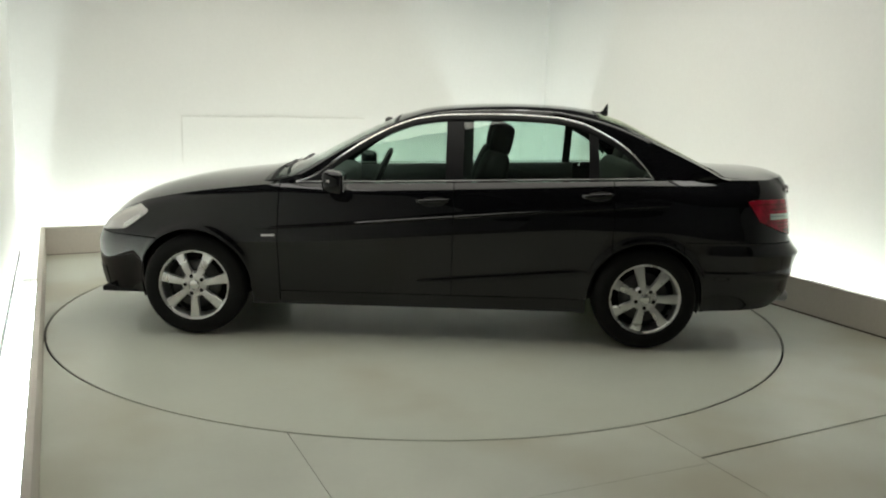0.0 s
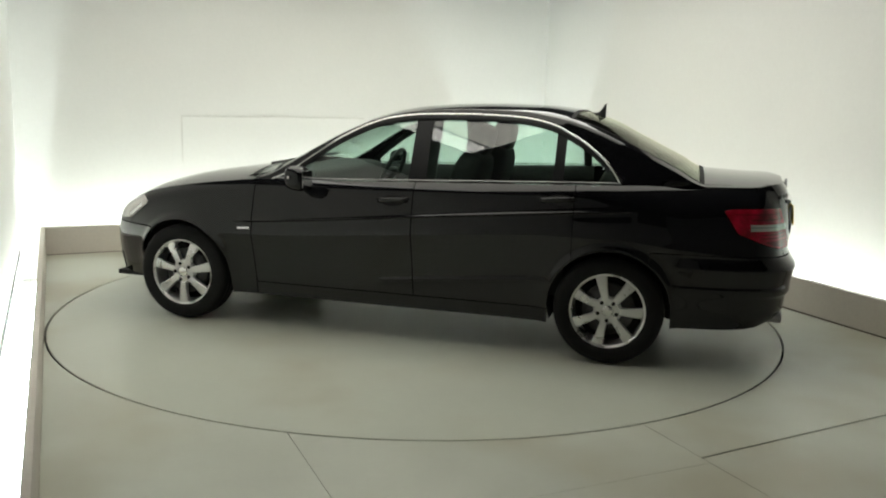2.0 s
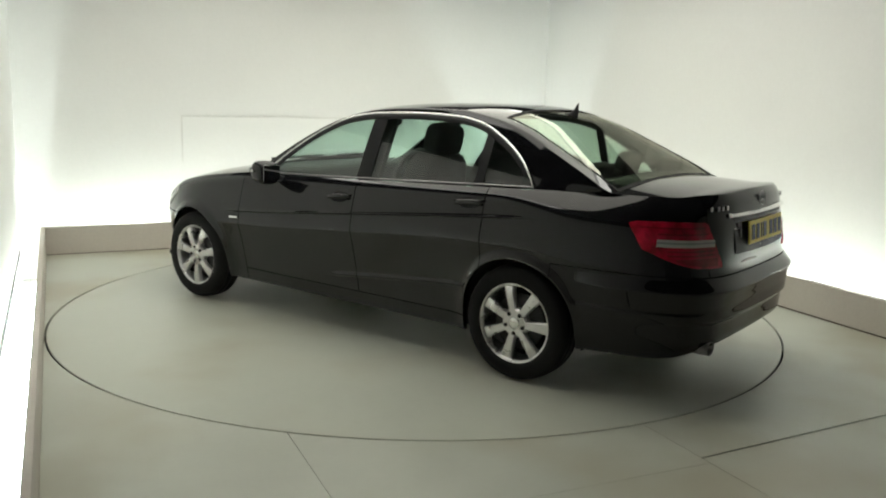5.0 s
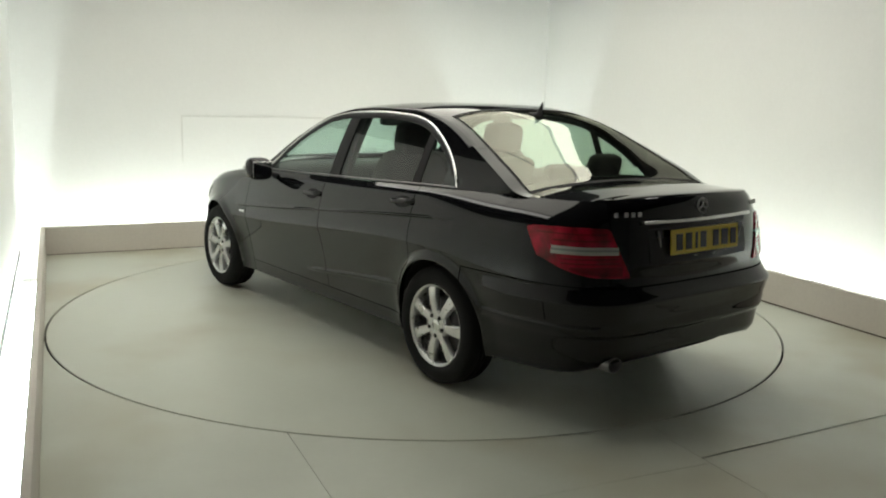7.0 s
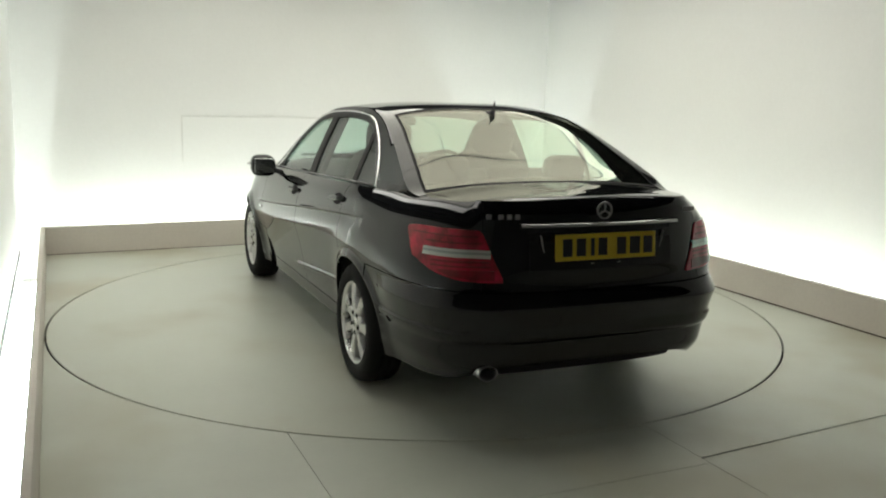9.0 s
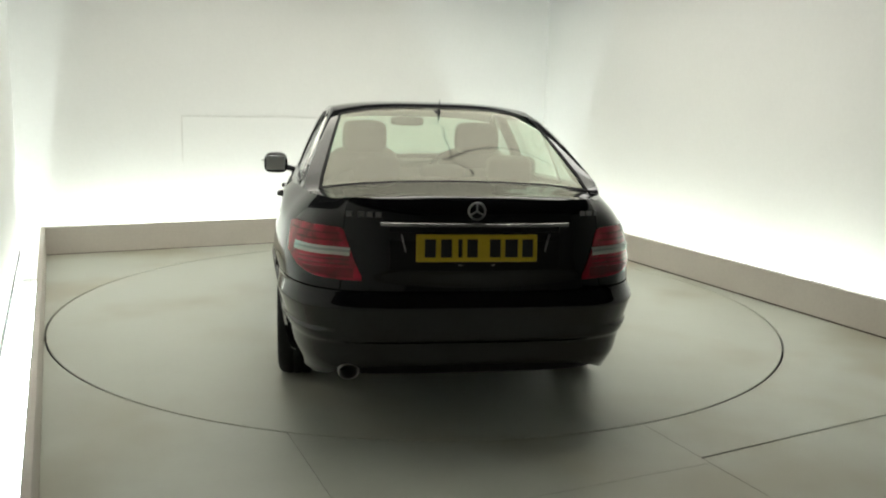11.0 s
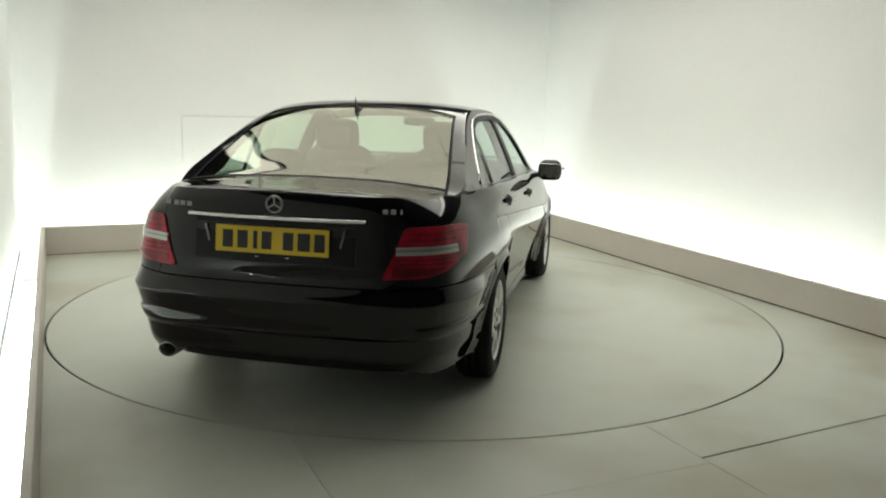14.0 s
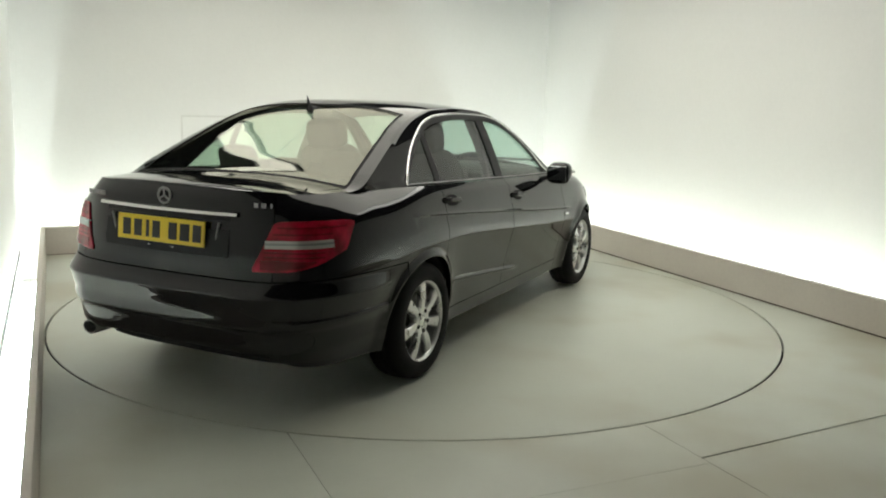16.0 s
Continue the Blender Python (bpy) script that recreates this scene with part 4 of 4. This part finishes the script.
head_top = curve([(0, 0.645), (0.3, 0.705), (0.6, 0.770), (0.8, 0.795), (1.0, 0.765)])
head_bot = curve([(0, 0.60), (0.3, 0.605), (0.6, 0.635), (0.8, 0.685), (1.0, 0.745)])
for sgn in (1, -1):
    lamp = patch("headlamp", HEAD_COLS, lambda c: head_bot(head_s(c)), lambda c: min(shoulder(c[0]) - 0.012, head_top(head_s(c))), sgn, LENS, 0.006, 8, None, "clear silver headlamp")
    patch("indicator_lens", [c for c in HEAD_COLS if 0.55 < head_s(c) < 0.92], lambda c: head_bot(head_s(c)) + 0.012, lambda c: head_bot(head_s(c)) + 0.035, sgn, SILVER, 0.009, 3, lamp)
# grille and lower intake
for nm, y1, z0, z1 in (("grille", 0.36, 0.42, 0.66), ("lower_intake", 0.60, 0.24, 0.36)):
    cols = both([column_at_y(y1 * i / 10, True) for i in range(11)])
    wrap(nm, cols, lambda c: z0, lambda c: z1, PLASTIC, 6, 0.01, 0.004, "black slatted intake")
for k in range(3):
    z = 0.47 + 0.065 * k
    wrap("grille_bar", both([column_at_y(0.34 * i / 10, True) for i in range(11)]), lambda c: z, lambda c: z + 0.014, CHROME, 2, 0.01, 0.012, "chrome grille bar")

# door handles in scooped dishes
for sgn in (1, -1):
    for which, x0, z0, rise in (("front", -0.075, 0.878, 3.5), ("rear", -1.065, 0.938, 4.0)):
        bm = bmesh.new()
        c = column_at_x(x0)
        p = skin(c, z0, 0.0)
        n = 14
        rows = []
        for i in range(n + 1):
            f = i / n
            x = x0 - 0.105 + 0.21 * f
            z = z0 - (x - x0) * math.tan(radians(rise))
            q = skin(column_at_x(x), z, 0.0)
            standoff = 0.034 * min(1, math.sin(math.pi * f) * 2.2) - 0.004
            h = 0.016 - 0.004 * abs(2 * f - 1)
            rows.append([Vector((x, sgn * (q.y + standoff * s), z + dz * h)) for s, dz in ((0.35, -1), (0.9, -0.9), (1, -0.3), (1, 0.4), (0.85, 1), (0.35, 1), (0.35, -1))])
        grid_mesh(bm, rows)
        bmesh.ops.recalc_face_normals(bm, faces=bm.faces)
        cpart("door_handle", bm, BLACK, "black pull handle", True, doors[which, sgn])
        bm = bmesh.new()
        rows = []
        for i in range(13):
            f = i / 12
            x = x0 - 0.085 + 0.16 * f
            half = 0.030 * math.sqrt(max(0.0, 1 - (2 * f - 1) ** 2)) + 0.001
            z = z0 - 0.004 - (x - x0) * math.tan(radians(rise))
            rows.append([Vector((x, sgn * (skin(column_at_x(x), z + half * s).y + 0.0015), z + half * s)) for s in (-1, -0.5, 0, 0.5, 1)])
        grid_mesh(bm, rows)
        cpart("handle_dish", bm, INNER, "dark dish behind the handle", True, doors[which, sgn])

# door mirrors
for sgn in (1, -1):
    mirror = new("door_mirror")
    mirror.parent = car
    mirror.matrix_basis = pose(CX + 0.49, CY + sgn * 0.945, 0.985)
    bm = bmesh.new()
    r = bmesh.ops.create_uvsphere(bm, u_segments=28, v_segments=16, radius=1)
    for v in bm.verts:
        x, y, z = v.co
        s = lambda q, k: math.copysign(abs(q) ** k, q)
        x2 = s(x, 0.6)
        v.co = (x2 * (0.085 if x > 0 else 0.045), s(y, 0.55) * 0.086 * (1.0 - 0.10 * max(0, z)), s(z, 0.6) * 0.072 + 0.008 * x2)
    part("housing", bm, BLACK, mirror, "black mirror housing", True)
    bm = bmesh.new()
    box(bm, pose(-0.047, 0, 0.0, 0, 0, 0), 0.004, 0.135, 0.100, 0.0018)
    part("mirror_pane", bm, MIRROR, mirror, "mirror glass")
    bm = bmesh.new()
    box(bm, pose(0.015, -sgn * 0.115, -0.045, sgn * 14, 0, 0), 0.075, 0.12, 0.035, 0.012)
    part("arm", bm, PLASTIC, mirror, "black mirror arm")
    bm = bmesh.new()
    box(bm, pose(0.055, sgn * 0.06, 0.012, 0, 0, sgn * 30), 0.012, 0.10, 0.016, 0.005)
    part("repeater_lamp", bm, LENS, mirror, "clear indicator repeater")

# rear: chrome bar, plate in its recess, badges, exhaust, reflectors
tail_x = lambda y, z: skin(column_at_y(abs(y), False), z).x


def on_tail(name, y0, y1, z0, z1, out, mat, label="", parent=None, rows_n=12, depth=0.012):
    bm = bmesh.new()
    rows = []
    for i in range(rows_n + 1):
        y = y0 + (y1 - y0) * i / rows_n
        xx = lambda z: tail_x(y, z)
        rows.append([Vector((xx(z0) + depth, y, z0)), Vector((xx(z0) - out * 0.6, y, z0)), Vector((xx(z0) - out, y, z0 + (z1 - z0) * 0.2)), Vector((xx(z1) - out, y, z0 + (z1 - z0) * 0.8)),
                     Vector((xx(z1) - out * 0.6, y, z1)), Vector((xx(z1) + depth, y, z1))])
    vs = grid_mesh(bm, rows)
    bm.faces.new(vs[0])
    bm.faces.new(vs[-1][::-1])
    bmesh.ops.recalc_face_normals(bm, faces=bm.faces)
    ob = cpart(name, bm, mat, label, True, parent)
    sharpen(ob, 30)
    return ob


on_tail("boot_trim", -0.415, 0.415, 0.945, 0.966, 0.020, CHROME, "chrome bar above the number plate")
on_tail("plate_recess", -0.375, 0.375, 0.76, 0.943, 0.0035, PLASTIC, "dark recess round the number plate")
for sgn in (1, -1):
    bm = bmesh.new()
    xa = tail_x(0.3, 0.86)
    box(bm, pose(xa - 0.001, sgn * 0.312, 0.858, sgn * -14, 0, 0), 0.010, 0.007, 0.115, 0.002)
    cpart("recess_edge", bm, DULL, "pale edge of the plate recess", False)
bm = bmesh.new()
px = tail_x(0.0, 0.86) - 0.0095
box(bm, pose(px, 0, 0.858, 0, 5, 0), 0.008, 0.530, 0.118, 0.004)
number_plate = cpart("number_plate", bm, YELLOW, "yellow number plate with dark characters", False)
for i, y in enumerate((0.205, 0.135, 0.075, 0.022, -0.078, -0.150, -0.222)):
    bm = bmesh.new()
    wdt = (0.048, 0.048, 0.018, 0.046, 0.048, 0.056, 0.048)[i]
    box(bm, pose(px - 0.0055, y, 0.858, 0, 5, 0), 0.003, wdt, 0.078, 0.0008)
    part("character_bar", bm, INK, number_plate, "dark bar in place of a character")
bm = bmesh.new()
box(bm, pose(px - 0.0012, 0, 0.787, 0, 5, 0), 0.006, 0.16, 0.012, 0.002)
cpart("boot_handle", bm, SILVER, "small silver strip under the plate", False)

bm = bmesh.new()
bx = tail_x(0, 1.012)
ring_rows = []
for i in range(37):
    a = 2 * math.pi * i / 36
    ring_rows.append([Vector((bx - 0.004 - 0.006 * math.sin(b), (0.036 + 0.005 * math.cos(b)) * math.cos(a), 1.014 + (0.036 + 0.005 * math.cos(b)) * math.sin(a))) for b in [2 * math.pi * j / 8 for j in range(9)]])
grid_mesh(bm, ring_rows)
for k in range(3):
    a = radians(90 + 120 * k)
    box(bm, pose(bx - 0.006, 0.018 * math.cos(a), 1.014 + 0.018 * math.sin(a), 120 * k, 0, 0), 0.006, 0.008, 0.036, 0.002)
cpart("round_badge", bm, DULL, "round chrome badge")
for y0, count, z in ((0.545, 4, 0.992), (-0.490, 3, 1.0)):
    for k in range(count):
        if count == 4:
            y = y0 - (0.0, 0.050, 0.086, 0.122)[k]
        else:
            y = y0 - 0.033 * k
        bm = bmesh.new()
        xq = tail_x(y, z)
        wid = 0.024 if not (count == 3 and k == 2) else 0.007
        box(bm, pose(xq - 0.002, y, z, 0, 4, 0), 0.005, wid, 0.021, 0.001)
        cpart("badge_bar", bm, DULL, "small chrome badge bar", False)

# exhaust
bm = bmesh.new()
prof = [(0.036, 0.14), (0.036, 0.0), (0.033, -0.004), (0.030, 0.0), (0.030, 0.12)]
rows = []
for i in range(25):
    a = 2 * math.pi * i / 24
    rows.append([Vector((-2.335 + d, 0.545 + 1.35 * r * math.cos(a), 0.302 + r * math.sin(a))) for r, d in prof])
grid_mesh(bm, rows)
bmesh.ops.recalc_face_normals(bm, faces=bm.faces)
cpart("exhaust_tip", bm, DULL, "oval chrome exhaust tip")
bm = bmesh.new()
box(bm, pose(-2.0, 0.42, 0.36), 0.40, 0.5, 0.12, 0.05)
cpart("silencer", bm, INNER)

# roof aerial
bm = bmesh.new()
rows = []
for f, h, w in ((0.0, 0.0, 0.020), (0.25, 0.008, 0.019), (0.5, 0.016, 0.013), (0.66, 0.036, 0.007), (0.82, 0.066, 0.005), (0.95, 0.088, 0.004), (1.0, 0.088, 0.004), (0.96, 0.0, 0.009)):
    x = -1.13 - 0.098 * f
    zb = top_point(x, 0).z - 0.004
    rows.append([Vector((x, s * w, zb + h * hh)) for s, hh in ((-1, 0), (-0.5, 0.8), (0, 1), (0.5, 0.8), (1, 0))])
grid_mesh(bm, rows)
bmesh.ops.recalc_face_normals(bm, faces=bm.faces)
cpart("roof_aerial", bm, PLASTIC, "small black fin aerial")

# bright badge on each front wing
for sgn in (1, -1):
    bm = bmesh.new()
    p = skin(column_at_x(0.915), 0.645)
    box(bm, pose(p.x, sgn * (p.y + 0.003), p.z, 0, 3, 0), 0.085, 0.006, 0.016, 0.003)
    cpart("wing_badge", bm, SILVER, "small bright badge strip", False)

# ---- cabin ----
def cushion(bm, m, sx, sy, sz, k=0.5):
    r = bmesh.ops.create_uvsphere(bm, u_segments=20, v_segments=12, radius=1)
    for v in r["verts"]:
        q = [math.copysign(abs(a) ** k, a) for a in v.co]
        v.co = m @ Vector((q[0] * sx / 2, q[1] * sy / 2, q[2] * sz / 2))


for y in (0.36, -0.36):
    for nm, m, s in (("seat_cushion", pose(-0.05, y, 0.50, 0, -8, 0), (0.52, 0.50, 0.20)), ("seat_back", pose(-0.38, y, 0.84, 0, -18, 0), (0.20, 0.50, 0.68)),
                     ("headrest", pose(-0.495, y, 1.235, 0, -12, 0), (0.145, 0.28, 0.20))):
        bm = bmesh.new()
        cushion(bm, m, *s)
        cpart(nm, bm, CLOTH, "dark cloth seat")
for nm, m, s in (("rear_bench", pose(-0.98, 0, 0.52), (0.50, 1.22, 0.22)), ("rear_backrest", pose(-1.26, 0, 0.82, 0, -22, 0), (0.17, 1.20, 0.60))):
    bm = bmesh.new()
    cushion(bm, m, *s, 0.35)
    cpart(nm, bm, CLOTH, "dark cloth rear seat")
for y in (0.36, 0.0, -0.36):
    bm = bmesh.new()
    cushion(bm, pose(-1.40, y, 1.115 if y else 1.085, 0, -14, 0), 0.09, 0.25, 0.15 if y else 0.10)
    cpart("rear_headrest", bm, CLOTH, "dark cloth headrest")
bm = bmesh.new()
box(bm, pose(-1.62, 0, 1.035), 0.46, 1.24, 0.02, 0.006)
cpart("parcel_shelf", bm, TRIM, smooth=False)
bm = bmesh.new()
cushion(bm, pose(0.72, 0, 0.90), 0.42, 1.44, 0.22, 0.4)
cpart("dashboard", bm, TRIM)
bm = bmesh.new()
rr = []
for i in range(33):
    a = 2 * math.pi * i / 32
    rr.append([Vector((0.016 * math.sin(b), (0.185 + 0.016 * math.cos(b)) * math.cos(a), (0.185 + 0.016 * math.cos(b)) * math.sin(a))) for b in [2 * math.pi * j / 8 for j in range(9)]])
grid_mesh(bm, rr)
cushion(bm, pose(0.0, 0, -0.01), 0.05, 0.13, 0.11)
box(bm, pose(0.0, 0, -0.02), 0.02, 0.34, 0.035, 0.006)
bmesh.ops.transform(bm, matrix=pose(0.36, -0.36, 0.93, 0, -24, 0), verts=bm.verts)
cpart("steering_wheel", bm, TRIM)
bm = bmesh.new()
cushion(bm, pose(0.27, 0, 1.315), 0.04, 0.24, 0.065, 0.5)
cpart("rear_view_mirror", bm, TRIM)
bm = bmesh.new()
grid_mesh(bm, [[top_point(x, 0.93 * v) - Vector((0, 0, 0.025)) for v in ACROSS] for x in stations(0.15, -1.07, 0.08)])
cpart("roof_lining", bm, LINING, "pale fabric roof lining")
for sgn in (1, -1):
    for which, x0, x1 in (("front", 0.80, -0.17), ("rear", -0.22, -1.1)):
        bm = bmesh.new()
        grid_mesh(bm, [[Vector((x, sgn * (0.73 - 0.03 * math.sin(f * 3)), 0.35 + (shoulder(x) - 0.36) * f)) for f in (0, 0.2, 0.4, 0.55, 0.7, 0.85, 1)] + [Vector((x, sgn * 0.775, shoulder(x)))] for x in stations(x0, x1, 0.1)])
        cpart("door_trim", bm, TRIM, "", True, doors[which, sgn])
    bm = bmesh.new()
    rows = []
    for z in (0.9, 1.0, 1.1, 1.2, 1.3, 1.38):
        rows.append([Vector((x, sgn * (cabin_y(x, z) - dy), z)) for x, dy in ((-0.145, 0.02), (-0.15, 0.06), (-0.30, 0.065), (-0.31, 0.02))])
    grid_mesh(bm, rows)
    cpart("inner_pillar", bm, TRIM)


def motions():
    rows = []
    for i in range(33):
        t = i / 2
        rows.append((t, pose(0, 0, 0, 0, 0, 177.21 - 7.301 * t + 0.0075 * t * t)))
    walk(car, rows)
    walk(turntable, rows)


motions()
